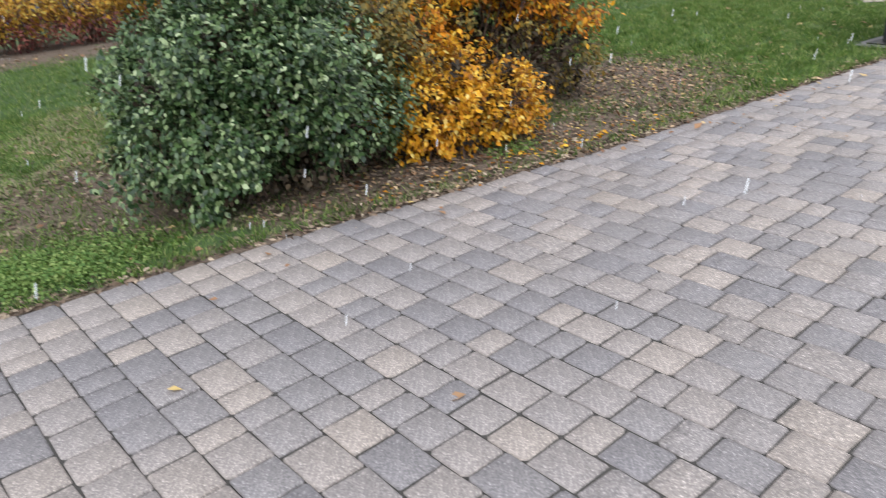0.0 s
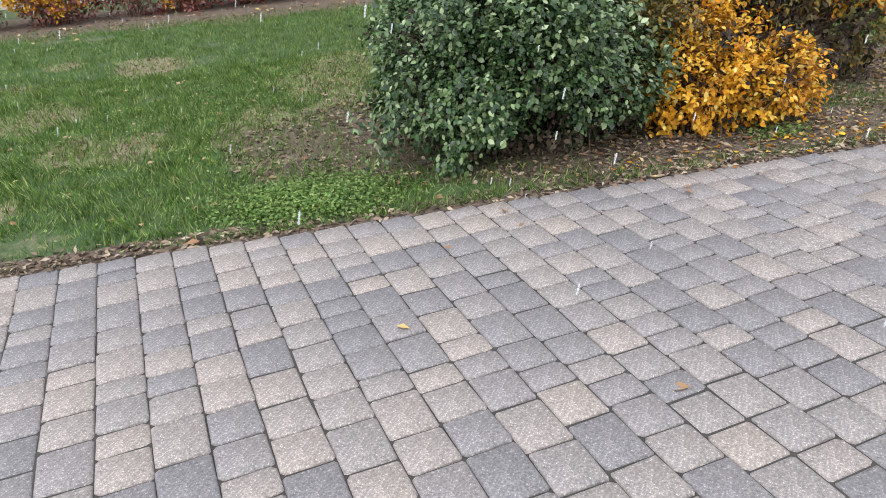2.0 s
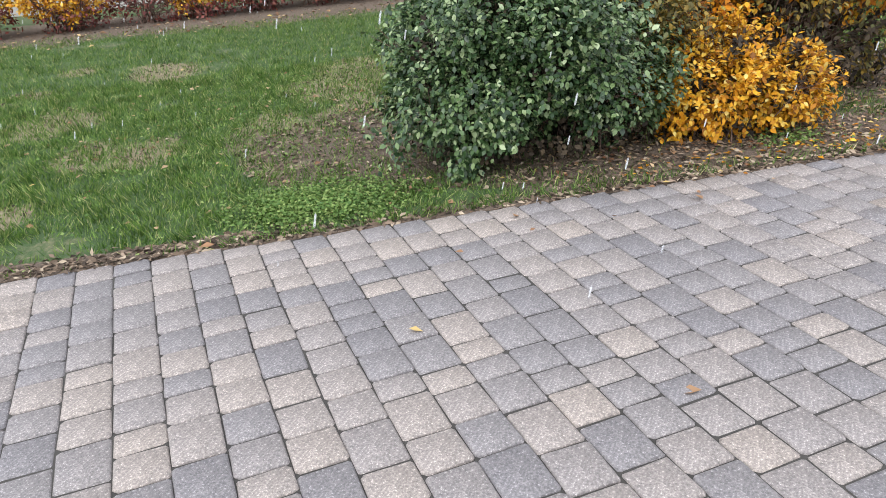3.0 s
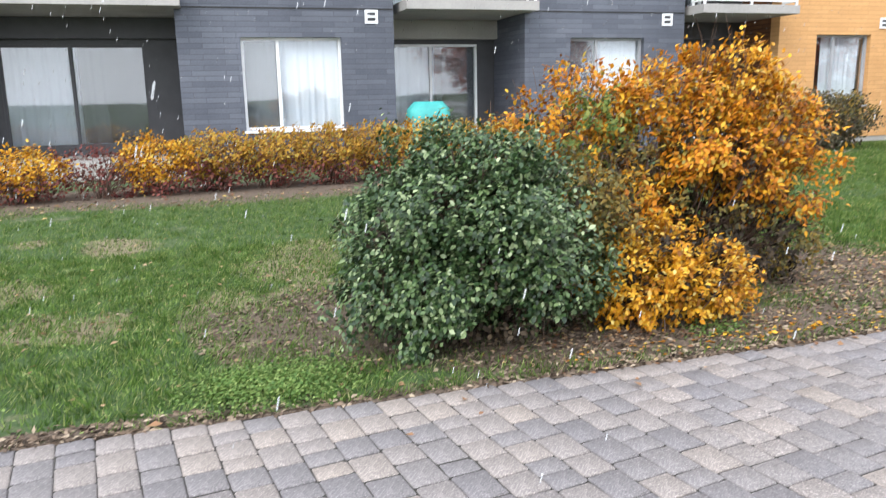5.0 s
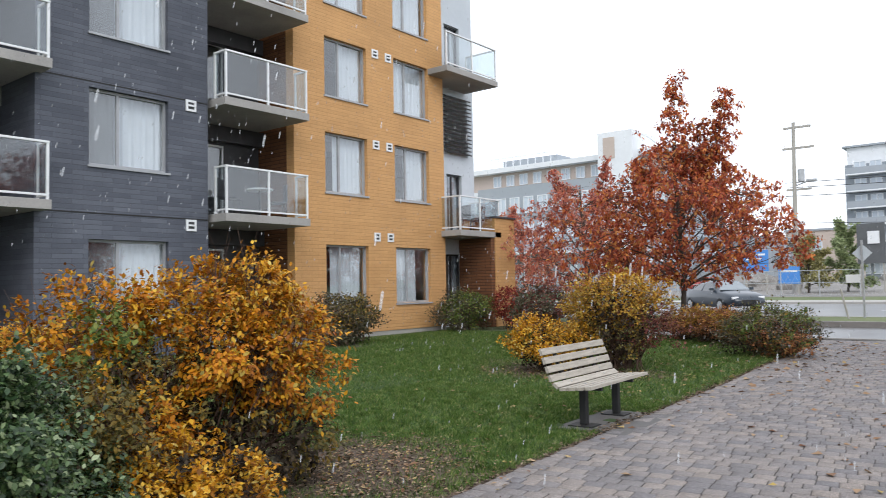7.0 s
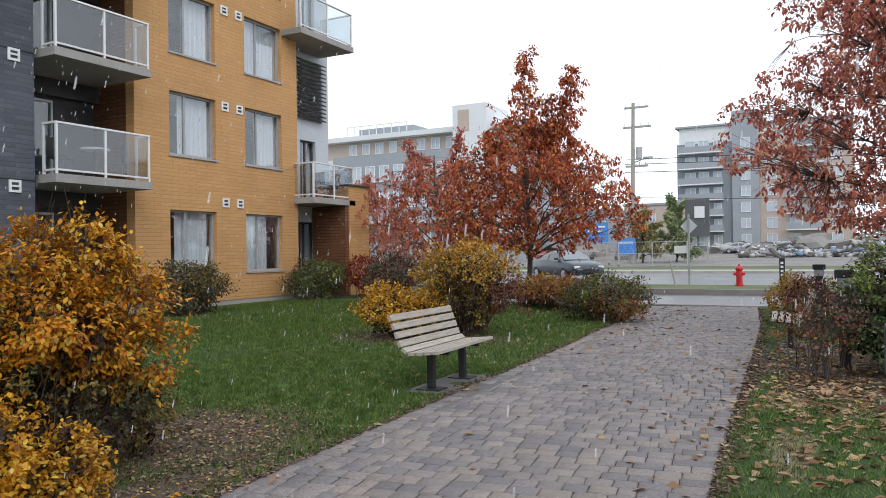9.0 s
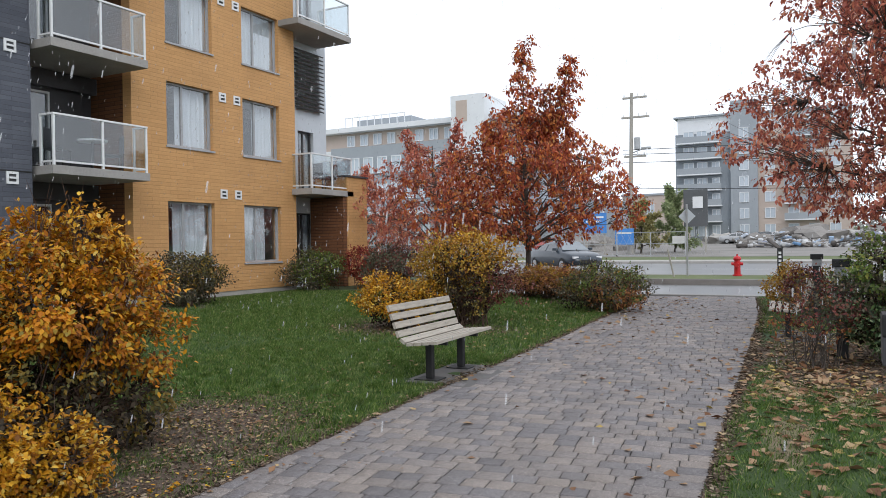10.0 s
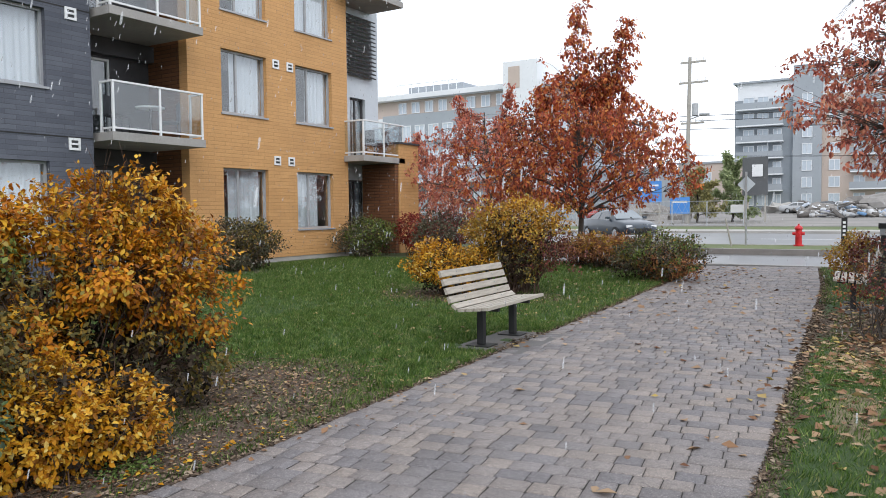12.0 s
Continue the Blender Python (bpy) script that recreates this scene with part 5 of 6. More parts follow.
def bollard_light(x, y, h, rz=0.0, cap=0.10, ring=None):
    e = thing("bollard_light", (x, y, -0.012), "black square bollard light with a flat cap", "lamp", "bollard lights", rz=rz)
    part("post", box((-0.06, -0.06, 0), (0.06, 0.06, h - 0.20), 0.008), BLACK_STEEL, e)
    part("lens", box((-0.075, -0.075, h - 0.20), (0.075, 0.075, h - 0.09), 0.004), ring or GREY_FRAME, e, "grey frosted lens ring")
    part("cap", box((-cap, -cap, h - 0.09), (cap, cap, h), 0.01), BLACK_STEEL, e)


bollard_light(-0.17, 9.9, 1.15)
bollard_light(-0.55, 14.6, 1.12)
bollard_light(0.045, 3.5, 1.10, cap=0.076, ring=DARK_TRIM)


def utility_pole(x, y, h):
    z = ground_height(x, y)
    e = thing("utility_pole", (x, y, z), "grey wooden utility pole with crossarms and a street lamp", "pole")
    part("pole", cyl((-0.25, 0, -0.3), (0, 0, h), 0.22, 0.14, 12), POLE_WOOD, e)
    part("foot_guard", cyl((-0.24, 0, 0), (-0.24, 0, 1.4), 0.36, sides=12), CONCRETE, e)
    for z, w in ((h - 0.5, 1.3), (h - 2.2, 1.5), (h - 5.6, 1.2)):
        part("crossarm", box((-w * 0.6, -0.08, z), (w, 0.08, z + 0.16)), POLE_WOOD, e)
        for k in range(4):
            part("insulator", cyl((-w * 0.5 + k * w * 0.45, 0, z + 0.16), (-w * 0.5 + k * w * 0.45, 0, z + 0.42), 0.06, 0.04, 8), WHITE, e)
    part("transformer", cyl((0.45, 0, h - 4.9), (0.45, 0, h - 3.9), 0.26, sides=14), STEEL, e)
    part("lamp_arm", cyl((0, 0, h - 5.2), (1.2, -0.4, h - 4.9), 0.05), STEEL, e)
    part("lamp_head", box((0.9, -0.6, h - 4.98), (1.7, -0.25, h - 4.8), 0.05), STEEL, e)


utility_pole(-16.2, 66.0, 14.0)


def wire(z, y, sag, x0=-17, x1=120):
    pts = [(x0 + (x1 - x0) * k / 40, y, z - sag * math.sin(math.pi * ((x0 + (x1 - x0) * k / 40 + 17) % 46) / 46)) for k in range(41)]
    t = Tubes().add(pts, [0.025] * 41, 4)
    tagged(put("power_line", t.mesh("power_line", BLACK_STEEL)), "thin black overhead power line strung along the street", "cable", "power lines")


for z, s in ((8.9, 0.5), (8.2, 0.5), (9.3, 0.4), (6.0, 0.8)):
    wire(z, 66.0, s)


# ---- cars ----
def car(x, y, z, rz, paint, label, group="parked cars"):
    e = thing("car", (x, y, z), label, "car", group, rz=rz)
    rows = np.array([(-2.32, 0.42, 0.66, 0.70, 0.66, 0.55), (-2.22, 0.32, 0.90, 0.95, 0.80, 0.64), (-1.85, 0.26, 0.97, 1.02, 0.88, 0.70), (-1.40, 0.25, 0.98, 1.08, 0.90, 0.68), (-0.80, 0.25, 0.97, 1.38, 0.91, 0.60), (-0.20, 0.25, 0.96, 1.46, 0.91, 0.58),
                     (0.40, 0.25, 0.95, 1.42, 0.91, 0.58), (0.85, 0.25, 0.94, 1.18, 0.91, 0.63), (1.22, 0.25, 0.92, 0.97, 0.90, 0.70), (1.75, 0.27, 0.84, 0.91, 0.87, 0.66), (2.15, 0.30, 0.72, 0.79, 0.80, 0.60), (2.36, 0.40, 0.56, 0.62, 0.66, 0.50)])
    rows[:, 2:4] *= 0.97
    v, f = [], []
    for px, zb, zs, zr, wb, wr in rows:
        half = [(wb * 0.90, zb), (wb, zb * 0.55 + zs * 0.45), (wb * 0.975, zs), (wr + (wb - wr) * 0.12, zr - 0.05 * (zr - zs) - 0.02), (wr * 0.75, zr)]
        v += [(px, y, h) for y, h in half] + [(px, 0, zr + 0.015)] + [(px, -y, h) for y, h in half[::-1]]
    for k in range(len(rows) - 1):
        for q in range(11):
            f.append((k * 11 + q, k * 11 + (q + 1) % 11, k * 11 + 11 + (q + 1) % 11, k * 11 + 11 + q))
    bm = bmesh.new()
    vs = [bm.verts.new(q) for q in v]
    for q in f:
        bm.faces.new([vs[k] for k in q])
    bm.faces.new(vs[:11])
    bm.faces.new(vs[-11:])
    bmesh.ops.recalc_face_normals(bm, faces=bm.faces)
    part("body", bm, paint, e, smooth=True)

    def flank(px, s, up):
        """A point of the glasshouse side, from belt (0) to roof (1)."""
        zs, zr, wb, wr = (np.interp(px, rows[:, 0], rows[:, k]) for k in (2, 3, 4, 5))
        y0, y1, h1 = wb * 0.975, wr + (wb - wr) * 0.12, zr - 0.05 * (zr - zs) - 0.02
        return (px, s * (y0 + (y1 - y0) * up + 0.014), zs + (h1 - zs) * up)

    def pane(name, pts, glass=None):
        b = bmesh.new()
        b.faces.new([b.verts.new(p) for p in pts])
        part(name, b, glass or CAR_GLASS, e, "windscreen with the sky's reflection in its colour" if glass else "dark tinted glass")

    pane("windscreen", [(1.16, -0.70, 1.00), (0.46, -0.54, 1.385), (0.46, 0.54, 1.385), (1.16, 0.70, 1.00)], SCREEN_GLASS)
    pane("rear_window", [(-1.42, -0.66, 1.08), (-0.86, -0.54, 1.36), (-0.86, 0.54, 1.36), (-1.42, 0.66, 1.08)])
    for s in (-1, 1):
        pane("side_window", [flank(-0.16, s, 0.08), flank(0.92, s, 0.12), flank(0.66, s, 0.88), flank(0.38, s, 0.88), flank(-0.16, s, 0.88)])
        pane("side_window", [flank(-1.25, s, 0.2), flank(-0.26, s, 0.08), flank(-0.26, s, 0.88), flank(-0.75, s, 0.86)])
        part("mirror", box((0.75, s * 0.95 - 0.09, 0.98), (0.88, s * 0.95 + 0.09, 1.10), 0.02), paint, e)
        part("headlight", box((2.02, s * 0.60 - 0.16, 0.60), (2.27, s * 0.60 + 0.12, 0.71), 0.03), WHITE, e, "clear headlight")
        for wx in (-1.38, 1.40):
            w = put("wheel", mesh_bm("wheel", cyl((wx, s * 0.68, 0.32), (wx, s * 0.90, 0.32), 0.32, sides=20), TYRE), e)
            put("rim", mesh_bm("rim", cyl((wx, s * 0.89, 0.32), (wx, s * 0.915, 0.32), 0.2, sides=14), STEEL), w)
    part("grille", box((2.26, -0.40, 0.42), (2.375, 0.40, 0.57), 0.01), BLACK_STEEL, e)
    return e


def paint_of(name, c):
    m, nt, bsdf = nodes_of(name)
    t = ramp(nt, noise_of(nt, 6.0), [(0.3, tuple(0.9 * q for q in c)), (0.7, c)])
    nt.links.new(t, bsdf.inputs["Base Color"])
    bsdf.inputs["Roughness"].default_value, bsdf.inputs["Coat Weight"].default_value, bsdf.inputs["Metallic"].default_value = 0.3, 0.4, 0.0
    return m


CAR_GLASS = surface("car_glass", (0.02, 0.025, 0.03), (0.03, 0.035, 0.04), 0.05, 2.0, 10.0, 0.0)
CAR_GLASS.node_tree.nodes["Principled BSDF"].inputs["IOR"].default_value = 2.1
# base colour lightened in place of the sky mirrored in the windscreen
SCREEN_GLASS = surface("sky_tinted_windscreen", (0.13, 0.16, 0.18), (0.18, 0.21, 0.23), 0.05, 2.0, 10.0, 0.0)
SCREEN_GLASS.node_tree.nodes["Principled BSDF"].inputs["IOR"].default_value = 2.1
PAINTS = [paint_of("blue_grey_paint", (0.022, 0.034, 0.05)), paint_of("silver_paint", (0.45, 0.46, 0.47)), paint_of("white_paint", (0.7, 0.7, 0.7)), paint_of("dark_paint", (0.04, 0.045, 0.05)), paint_of("red_car_paint", (0.4, 0.06, 0.05)), paint_of("blue_paint", (0.16, 0.26, 0.40))]
car(-12.0, 35.0, 0.0, -43, PAINTS[0], "blue-grey saloon car parked at the roadside")
far_cars = [(-12, 104, 1), (-7.5, 107, 2), (-3, 103, 3), (1.5, 110, 1), (-9.5, 114, 3), (6, 104, 2), (10.5, 109, 3), (-5, 118, 1), (4, 116, 3), (-26, 74, 4), (15, 105, 1), (0, 122, 5)]
for k, (x, y, c) in enumerate(far_cars):
    car(x, y, 0.14 + (y - 58) * 0.0147, (10, 95, -80, 170, 0)[k % 5], PAINTS[c], ("silver car parked in the yard", "white car parked in the yard", "dark car parked in the yard", "red car parked in the yard", "blue car parked in the yard")[(c - 1) % 5])


# ---- building site clutter ----
def heap(x, y, r, h, material, seed, label):
    bm = bmesh.new()
    bmesh.ops.create_icosphere(bm, subdivisions=3, radius=1.0)
    for v in bm.verts:
        q = 1 + 0.5 * noise.noise(v.co * 2.0 + Vector((seed, 0, 0))) + 0.3 * noise.noise(v.co * 5.0 + Vector((seed, 3, 0)))
        v.co = Vector((v.co.x * r * q, v.co.y * r * q, max(v.co.z, -0.05) * h * q))
    e = thing("rubble_heap", (x, y, 0.14 + (y - 58) * 0.0147), label, "heap", "rubble heaps")
    part("rubble", bm, material, e)
    bm = bmesh.new()
    for k in range(26):
        a, d = RNG.uniform(0, 6.28), RNG.uniform(0.2, 1.0) * r
        p = Vector((math.cos(a) * d, math.sin(a) * d, h * (1.05 - d / r) * 0.9 + 0.1))
        add_box(bm, p - Vector((RNG.uniform(0.3, 1.2), 0.12, 0.08)), p + Vector((RNG.uniform(0.3, 1.2), 0.12, 0.08)), turn=Matrix.Rotation(RNG.uniform(-0.5, 0.5), 3, "Y") @ Matrix.Rotation(RNG.uniform(0, 3.1), 3, "Z"))
    part("planks", bm, WHITE if seed % 2 else SLAT_WOOD, e, "loose pale boards")


heap(-3, 98, 4.0, 2.2, GRAVEL, 1, "heap of pale rubble and boards")
heap(6, 92, 4.5, 2.0, GRAVEL, 2, "heap of grey rubble and boards")
heap(12, 90, 5.0, 2.4, CONCRETE, 3, "heap of broken concrete and boards")
for k, (x, y, r, h) in enumerate(((-9, 98, 2.2, 1.2), (1, 97, 2.6, 1.4), (9, 99, 3.0, 1.7), (-14, 106, 2.4, 1.3), (4, 101, 2.0, 1.2), (14, 96, 3.2, 2.2))):
    heap(x, y, r, h, CONCRETE if k % 2 else GRAVEL, 5 + k, "heap of mixed rubble and broken boards")
heap(-23, 76, 3.0, 1.6, GRAVEL, 4, "heap of rubble beside the fence")


def debris(n):
    """Broken boards, slabs and sheets lying over the yard."""
    g = np.random.default_rng(17)
    v, f = [], []
    corner = np.array([(a, b, c) for a in (-1, 1) for b in (-1, 1) for c in (-1, 1)], float)
    faces = np.array([(0, 1, 3, 2), (4, 6, 7, 5), (0, 4, 5, 1), (2, 3, 7, 6), (0, 2, 6, 4), (1, 5, 7, 3)])
    for k in range(n):
        y = g.uniform(80, 112)
        x = g.uniform(-11, 24) * (y / 95)
        size = np.array((g.uniform(0.2, 1.0), g.uniform(0.06, 0.4), g.uniform(0.03, 0.2)))
        turn = np.array(Matrix.Rotation(g.uniform(0, 6.28), 3, "Z") @ Matrix.Rotation(g.normal(0, 0.35), 3, "Y"))
        h = 0.14 + (y - 58) * 0.0147 + g.uniform(0.1, 0.3) + (g.random() ** 2) * 1.2 * (0.5 + 0.5 * math.sin(x * 0.9))
        v.append((corner * size) @ turn.T + (x, y, h))
        f.append(faces + 8 * k)
    tagged(put("debris", mesh_np("debris", np.concatenate(v), np.concatenate(f), DEBRIS)), "scattered broken boards, slabs and sheets in a demolition yard", "debris", kind="stuff")


DEBRIS = leaf_material("mixed_debris", [(0.0, (0.10, 0.09, 0.085)), (0.3, (0.24, 0.22, 0.20)), (0.55, (0.42, 0.41, 0.40)), (0.8, (0.66, 0.67, 0.68)), (0.93, (0.16, 0.30, 0.50)), (1.0, (0.40, 0.25, 0.17))], 0.0, 0.8)
debris(1300)


def site_fence(x0, x1, y):
    e = thing("chain_fence", (x0, y, 0.13), "thin grey steel site fence", "fence")
    n = int((x1 - x0) / 2.6)
    for k in range(n + 1):
        part("post", cyl((k * 2.6, 0, 0), (k * 2.6, 0, 1.9), 0.04, sides=6), STEEL, e)
    for z in (0.1, 1.0, 1.88):
        part("rail", cyl((0, 0, z), (n * 2.6, 0, z), 0.025, sides=5), STEEL, e)
    t = Tubes()
    for k in range(int((x1 - x0) / 0.5)):
        t.add([(k * 0.5, 0, 0.1), (k * 0.5 + 0.9, 0, 1.88)], [0.008, 0.008], 3)
        t.add([(k * 0.5 + 0.9, 0, 0.1), (k * 0.5, 0, 1.88)], [0.008, 0.008], 3)
    put("mesh_panel", t.mesh("mesh_panel", STEEL), e)


site_fence(-34, -9, 59.0)


def billboard(x, y, w, z0, z1, material, label, bars):
    e = thing("site_sign", (x, y, 0.13), label, "sign")
    part("board", box((-w / 2, -0.05, z0), (w / 2, 0.05, z1), 0.01), material, e)
    for s in (-0.4, 0.4):
        part("post", box((s * w - 0.06, 0.05, 0), (s * w + 0.06, 0.15, z1)), POLE_WOOD, e)
    for k in range(bars):
        part("text_bar", box((-w * 0.38, -0.056, z1 - 0.45 - 0.36 * k), (w * (0.38 - 0.14 * (k % 2)), -0.052, z1 - 0.30 - 0.36 * k)), WHITE, e, "plain white bar")


BLUE = surface("blue_board", (0.05, 0.20, 0.55), (0.08, 0.28, 0.66), 0.6, 1.0, 10.0, 0.05)
DARK_BOARD = surface("dark_board", (0.08, 0.085, 0.09), (0.12, 0.125, 0.13), 0.7, 1.0, 10.0, 0.05)
billboard(-19.0, 64.0, 2.0, 1.9, 3.7, BLUE, "blue site sign with white bars", 2)
billboard(-16.6, 64.5, 1.6, 0.9, 2.3, BLUE, "lower blue site sign", 1)
billboard(-11.3, 68.0, 2.0, 2.4, 5.6, DARK_BOARD, "dark board with a white notice", 0)
notice = thing("notice_panel", (-11.1, 67.85, 4.1), "white notice on a dark board", "sign")
part("panel", box((-0.42, 0, 0), (0.42, 0.05, 1.0), 0.005), WHITE, notice)


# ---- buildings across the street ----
# these far colours are lightened to carry the haze of the falling snow
HAZED_GREY = surface("hazed_grey_cladding", (0.30, 0.33, 0.36), (0.36, 0.39, 0.42), 0.8, 0.15, 2.0, 0.05)
HAZED_WHITE = surface("hazed_white_render", (0.66, 0.68, 0.70), (0.78, 0.80, 0.82), 0.8, 0.15, 2.0, 0.05)
HAZED_TAN = surface("hazed_tan_brick", (0.46, 0.38, 0.33), (0.55, 0.46, 0.40), 0.8, 0.15, 2.0, 0.05)
HAZED_SLATE = surface("hazed_slate_brick", (0.22, 0.25, 0.28), (0.28, 0.31, 0.34), 0.8, 0.15, 2.0, 0.05)
HAZED_GLASS = surface("hazed_window_glass", (0.42, 0.48, 0.54), (0.60, 0.66, 0.72), 0.15, 0.15, 2.0, 0.0)
FAR_WINDOWS = {}


def far_window(parent, x, y, z, w, h, material=None, bay=0.0):
    """A framed window standing in a wall that faces the street."""
    key = (w, h)
    if key not in FAR_WINDOWS:
        bm = bmesh.new()
        for a, b in (((-w / 2, 0), (-w / 2 + 0.1, h)), ((w / 2 - 0.1, 0), (w / 2, h)), ((-0.05, 0.1), (0.05, h - 0.1)), ((-w / 2 + 0.1, 0), (w / 2 - 0.1, 0.1)), ((-w / 2 + 0.1, h - 0.1), (w / 2 - 0.1, h))):
            add_box(bm, (a[0], -0.10, a[1]), (b[0], 0.05, b[1]))
        FAR_WINDOWS[key] = (mesh_bm("window", bm, HAZED_WHITE), mesh_bm("pane", box((-w / 2 + 0.1, -0.03, 0.1), (w / 2 - 0.1, -0.01, h - 0.1)), HAZED_GLASS))
    fr, gl = FAR_WINDOWS[key]
    o = put("window", fr, parent, (x, y, z))
    put("pane", gl, o)


def apartment_tower():
    z = 0.9
    e = thing("apartment_tower", (-25.5, 135, z), "seven-storey grey and brown apartment block in falling snow", "building")
    part("wall", box((0, 0, 0), (9.0, 14, 18.6)), HAZED_SLATE, e, "slate grey wing")
    part("wall", box((9.0, -0.6, 0), (13.2, 14, 23.5)), HAZED_GREY, e, "pale stair tower")
    part("wall", box((13.2, 0, 0), (27, 14, 18.6)), HAZED_TAN, e, "brown brick wing")
    part("top_storey", box((0.3, 0.5, 18.6), (8.99, 14, 21.4)), HAZED_WHITE, e)
    part("top_storey", box((13.21, 0.5, 18.6), (26.5, 14, 21.2)), HAZED_WHITE, e)
    part("roof_edge", box((-0.3, 0.0, 21.4), (8.99, 14, 21.7)), HAZED_GREY, e)
    part("roof_edge", box((13.21, 0.0, 21.2), (27, 14, 21.5)), HAZED_GREY, e)
    for f in range(7):
        zf = 0.9 + f * 2.68
        for x in (2.2, 4.4):
            far_window(e, x, -0.02, zf + 0.15, 1.7, 1.9)
        far_window(e, 6.6, -0.02, zf + 0.3, 1.3, 1.7)
        far_window(e, 11.1, -0.62, zf + 0.3, 1.5, 1.7)
        for x in (15.0, 18.5, 21.5, 24.5):
            far_window(e, x, -0.02 if f < 6 or x > 99 else 0.48, zf + 0.3, 1.6, 1.7)
        if f:
            b = put("balcony", mesh_bm("balcony", box((0.4, -1.4, zf - 0.2), (7.6, -0.01, zf)), HAZED_WHITE), e)
            put("railing", mesh_bm("railing", box((0.4, -1.4, zf), (7.6, -1.34, zf + 1.0)), HAZED_GREY), b)
            b = put("balcony", mesh_bm("balcony", box((17.2, -1.4, zf - 0.2), (22.8, -0.01, zf)), HAZED_WHITE), e)
            put("railing", mesh_bm("railing", box((17.2, -1.4, zf), (22.8, -1.34, zf + 1.0)), HAZED_GREY), b)


apartment_tower()


def terrace_block():
    e = thing("terrace_block", (-60, 78, 0.3), "long low grey and white apartment block across the street", "building")
    part("wall", box((3.0, 0, 0), (30, 12, 13.2)), HAZED_GREY, e, "grey clad lower storeys")
    part("wall", box((-14, 0.6, 0), (2.99, 12, 13.0)), HAZED_WHITE, e, "white rendered wing")
    part("upper_storey", box((-12, 2.2, 13.2), (28, 12, 15.3)), HAZED_TAN, e, "tan top storey")
    part("roof", box((-14, 1.0, 15.3), (29, 12.5, 15.9)), HAZED_WHITE, e)
    part("stair_tower", box((20.2, -0.4, 0), (24.4, 6, 18.0)), HAZED_WHITE, e, "white stair tower")
    part("tower_window", box((20.9, -0.46, 15.0), (22.3, -0.41, 17.4)), HAZED_TAN, e)
    part("plant_room", box((5, 3, 15.9), (13, 8, 17.0)), HAZED_GREY, e)
    for k in range(9):
        part("roof_rail_post", box((3.8 + k * 1.1, 2, 15.9), (3.88 + k * 1.1, 2.08, 17.2)), HAZED_WHITE, e)
    part("roof_rail", box((3.8, 2, 17.2), (12.7, 2.08, 17.3)), HAZED_WHITE, e)
    for k in range(8):
        x = 4.6 + k * 2.0
        for z, h in ((9.8, 2.0), (6.6, 2.0)):
            far_window(e, x, -0.02, z, 1.4, h)
        far_window(e, x, 2.18, 13.6, 1.2, 1.4)
    for k in range(3):
        x = 25.6 + k * 1.6
        for z in (3.2, 6.6, 9.8):
            far_window(e, x, -0.02, z, 1.2, 1.9)
    for k in range(5):
        for z in (1.0, 4.0, 7.0, 10.0):
            far_window(e, -12 + k * 3.0, 0.58, z, 1.4, 1.8)
    p = put("porch", mesh_bm("porch", box((4, -3.2, 4.6), (17, -0.01, 4.9)), HAZED_WHITE), e)
    for k in range(6):
        put("column", mesh_bm("column", box((4.2 + k * 2.5, -3.1, 0), (4.5 + k * 2.5, -2.8, 4.6)), HAZED_WHITE), p)
    for k in range(5):
        far_window(e, 6.2 + k * 2.5, -0.02, 1.0, 1.6, 2.6)
    part("wall", box((30.01, 2, 0), (38, 12, 5.6)), HAZED_GREY, e, "low grey far wing")
    for k in range(3):
        far_window(e, 31.6 + k * 2.5, 1.98, 2.6, 1.4, 1.8)


terrace_block()
low = thing("low_house", (-31, 120, 0.9), "low tan brick house beyond the yard", "house")
part("wall", box((0, 0, 0), (9, 8, 7.5)), HAZED_TAN, low)
part("roof", box((-0.2, -0.2, 7.5), (9.2, 8.2, 7.8)), HAZED_GREY, low)
for k in range(3):
    far_window(low, 1.6 + 2.8 * k, -0.02, 4.6, 1.2, 1.6)

# distant tree line
def far_woods():
    pts, outs = [], []
    for k in range(150):
        x = -150 + k * 2.6 + RNG.normal(0, 1)
        h = RNG.uniform(3, 7)
        p, o = shell((x, 190 + RNG.normal(0, 6), 2 + h * 0.5), (2.2, 2.0, h * 0.6), 220, 0.5)
        pts.append(p)
        outs.append(o)
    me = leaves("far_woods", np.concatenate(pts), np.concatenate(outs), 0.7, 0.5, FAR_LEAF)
    tagged(new("far_woods", me), "line of distant trees greyed by painted haze", "trees", kind="stuff")


# light grey leaf tones hold the distance haze
FAR_LEAF = leaf_material("hazed_far_leaf", [(0.0, (0.30, 0.29, 0.28)), (0.5, (0.38, 0.37, 0.34)), (1.0, (0.46, 0.44, 0.40))], 0.2)
far_woods()

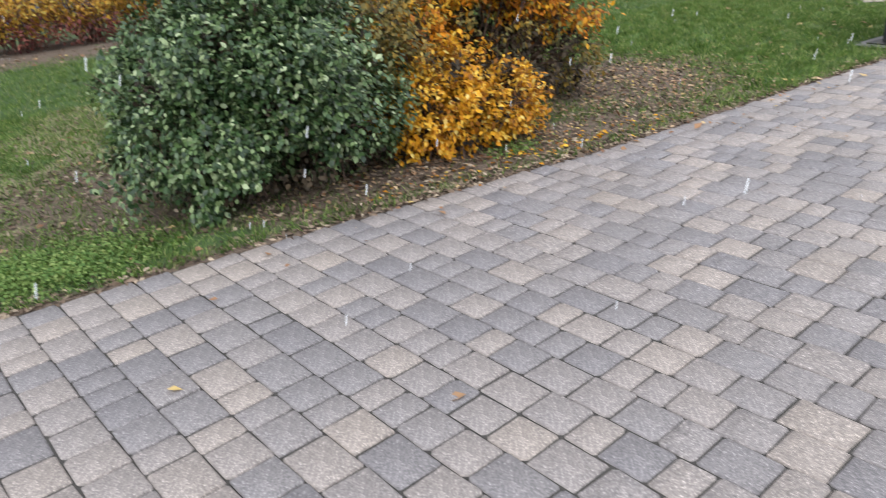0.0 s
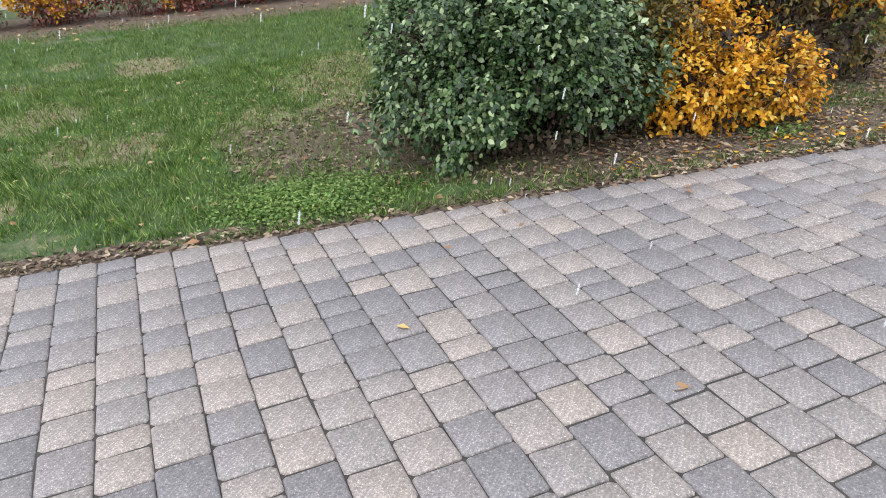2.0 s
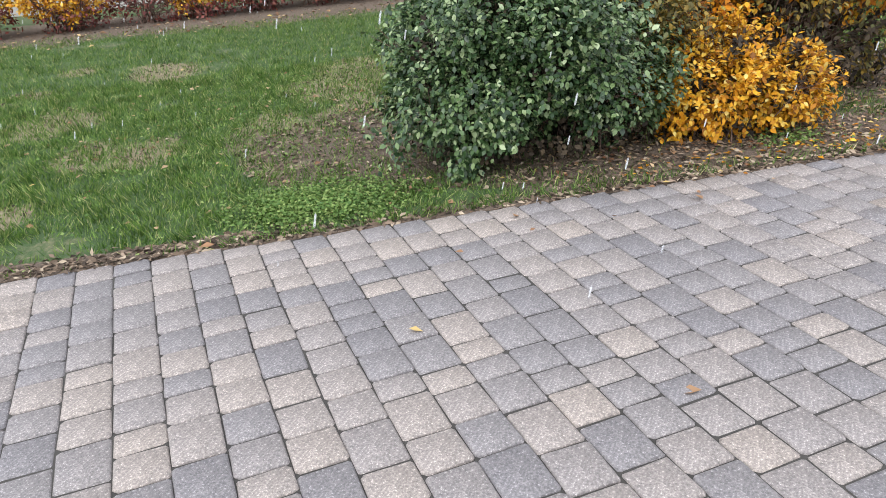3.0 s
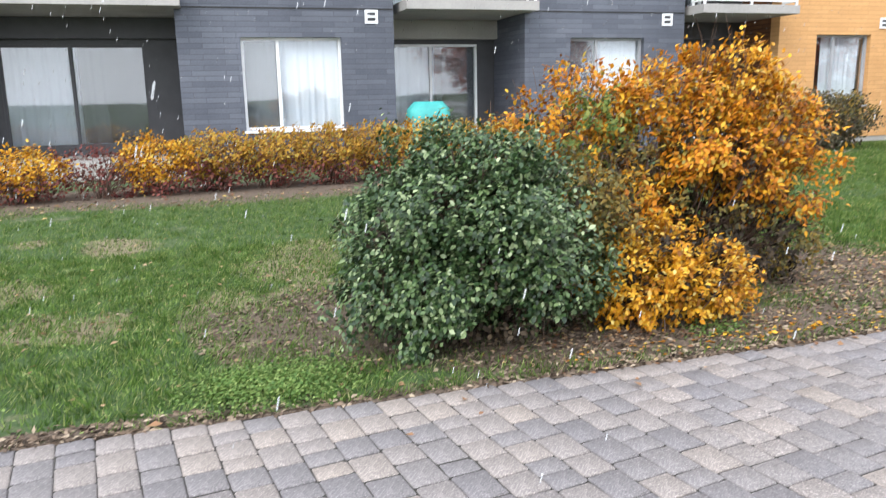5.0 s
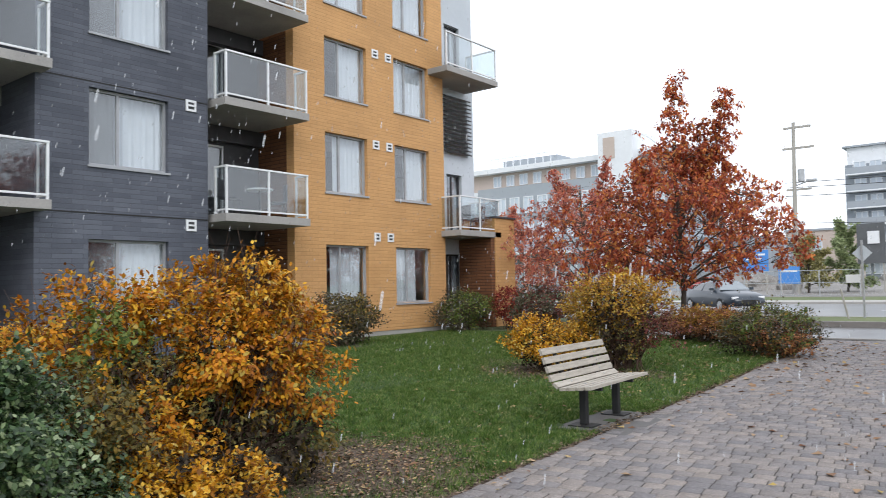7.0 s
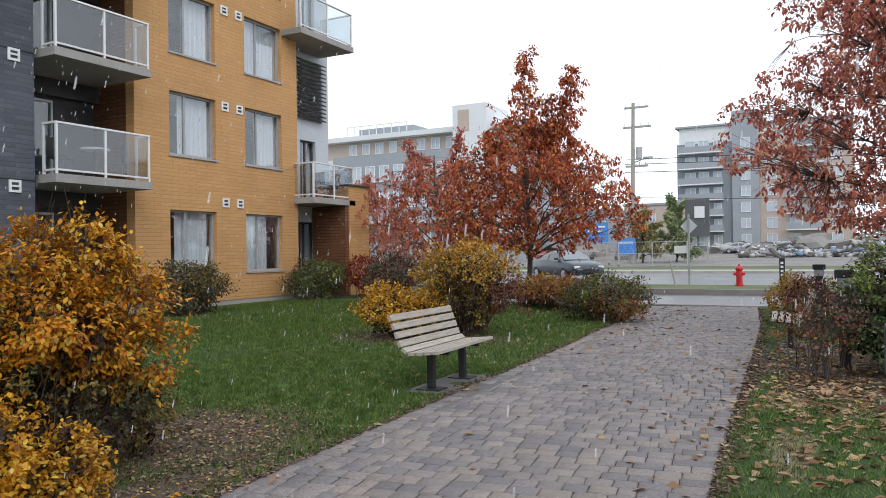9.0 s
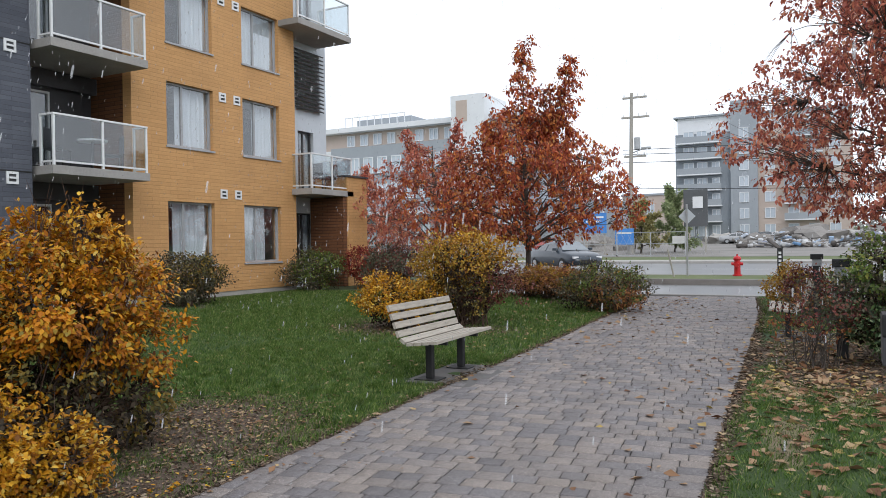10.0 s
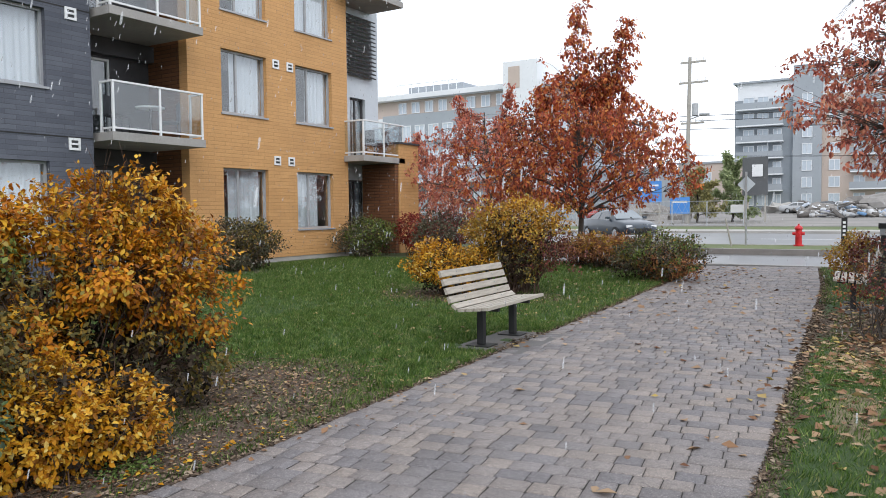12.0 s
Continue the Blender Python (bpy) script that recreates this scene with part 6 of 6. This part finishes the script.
# ---- falling snow ----
def snowfall(n):
    c = np.stack([RNG.uniform(-11, 2.5, n), RNG.uniform(-2, 14, n), RNG.uniform(0.1, 5.0, n)], 1)
    c = c[(np.hypot(c[:, 0] + 0.25, c[:, 1]) > 1.6) & ~((c[:, 0] < -3.6) & (c[:, 1] < 4.2) & (c[:, 1] > 0.4) & (c[:, 2] < 1.8))]
    d = [(math.cos(k * 1.0472), math.sin(k * 1.0472), z) for z in (-4.6, 4.6) for k in range(6)] + [(0, 0, -6.2), (0, 0, 6.2)]
    s = RNG.uniform(0.0014, 0.0036, len(c))
    d = np.array(d) + np.array(d)[:, 2:] * (0.0, 0.22, 0.0)
    v = (c[:, None] + d[None] * s[:, None, None]).reshape(-1, 3)
    t = [(k, (k + 1) % 6, 6 + k) for k in range(6)] + [((k + 1) % 6, 6 + (k + 1) % 6, 6 + k) for k in range(6)] + [((k + 1) % 6, k, 12) for k in range(6)] + [(6 + k, 6 + (k + 1) % 6, 13) for k in range(6)]
    f = (np.arange(len(c))[:, None, None] * 14 + np.array(t)).reshape(-1, 3)
    tagged(new("snowflakes", mesh_np("snowflakes", v, f, SNOW)), "small wet white snowflakes falling through the air", "snow", kind="stuff")


SNOW = surface("wet_snow", (0.82, 0.84, 0.87), (0.9, 0.92, 0.94), 0.7, 20.0, 200.0, 0.0)
SNOW.node_tree.nodes["Principled BSDF"].inputs["Alpha"].default_value = 0.24
snowfall(5200)

# ---- paving, piece by piece ----
path = put("paved_path", mesh_np("paved_path", [(edge(LEFT, y), y, -0.007) for y in np.linspace(-6, 19.55, 60)] + [(edge(RIGHT, y), y, -0.007) for y in np.linspace(-6, 19.55, 60)],
                                 [(i, 60 + i, 61 + i, i + 1) for i in range(59)], JOINT))
tagged(path, "path of tumbled grey, charcoal and tan concrete pavers", "path", kind="structure")


def paver_verts(w, d):
    """A paver seen from above: chamfered top with slightly uneven corners."""
    z = 0.0
    out = []
    j = [RNG.uniform(0.003, 0.013) for _ in range(4)]
    # eight-sided, so that the knocked-off corners show
    ring = []
    for k, (sx, sy) in enumerate(((-1, -1), (1, -1), (1, 1), (-1, 1))):
        a, b = (sx * (w / 2 - j[k]), sy * d / 2), (sx * w / 2, sy * (d / 2 - j[k]))
        ring += [a, b] if sx * sy < 0 else [b, a]
    q = RNG.uniform(-0.0022, 0.0022, (8, 2))
    out += [(x + u, y + v, -0.03) for (x, y), (u, v) in zip(ring, q)]
    out += [(x + u, y + v, z - 0.005) for (x, y), (u, v) in zip(ring, q)]
    s, t = (w - 0.012) / w, (d - 0.012) / d
    out += [((x + u) * s, (y + v) * t, z) for (x, y), (u, v) in zip(ring, q)]
    return out


PAVER_FACES = [(16, 17, 18, 19), (16, 19, 20, 23), (20, 21, 22, 23)] + [(8 + k, 8 + (k + 1) % 8, 16 + (k + 1) % 8, 16 + k) for k in range(8)] + [(k, (k + 1) % 8, 8 + (k + 1) % 8, 8 + k) for k in range(8)]


def build_pavers():
    g = np.random.default_rng(4)
    course, gap = 0.1455, 0.0052
    lengths = (0.11, 0.145, 0.15, 0.165, 0.19)
    skew = 0.149
    shared = {}
    near, vs, fs = 0, [], []
    y = -6.1575
    while y < 19.2:
        mid = y + course / 2
        x, end = edge(LEFT, mid) + g.uniform(-0.006, 0.006), edge(RIGHT, mid + 0.35)
        while x < end - 0.05:
            w = lengths[g.integers(len(lengths))]
            if end - x - w < 0.09:
                w = round(end - x, 3)
            bx = x + w / 2
            by = mid + skew * (bx + 3.4)
            dz, rz = g.normal(0, 0.0016), g.normal(0.149, 0.012)
            tilt = g.normal(0, 0.006, 2)
            if -0.95 < by < 1.75 and bx < -1.35 and near < 300:
                key = round(w, 3)
                if key not in shared:
                    shared[key] = mesh_np("paver", paver_verts(w - gap, course - gap), PAVER_FACES, PAVER_ONE)
                o = new("paver", shared[key])
                o.parent = path
                o.location, o.rotation_euler = (bx, by, dz), (tilt[0], tilt[1], rz)
                near += 1
            else:
                q = np.array(paver_verts(w - gap, course - gap))
                q = np.stack([q[:, 0] - rz * q[:, 1] + bx, q[:, 1] + rz * q[:, 0] + by, q[:, 2] + dz + tilt[0] * q[:, 1] - tilt[1] * q[:, 0]], 1)
                fs.append(np.array(PAVER_FACES) + 24 * len(vs))
                vs.append(q)
            x += w
        y += course
    o = put("pavers", mesh_np("pavers", np.concatenate(vs), np.concatenate(fs), PAVER_MANY), path)
    tagged(o, "joined run of tumbled concrete pavers", kind="stuff")


build_pavers()
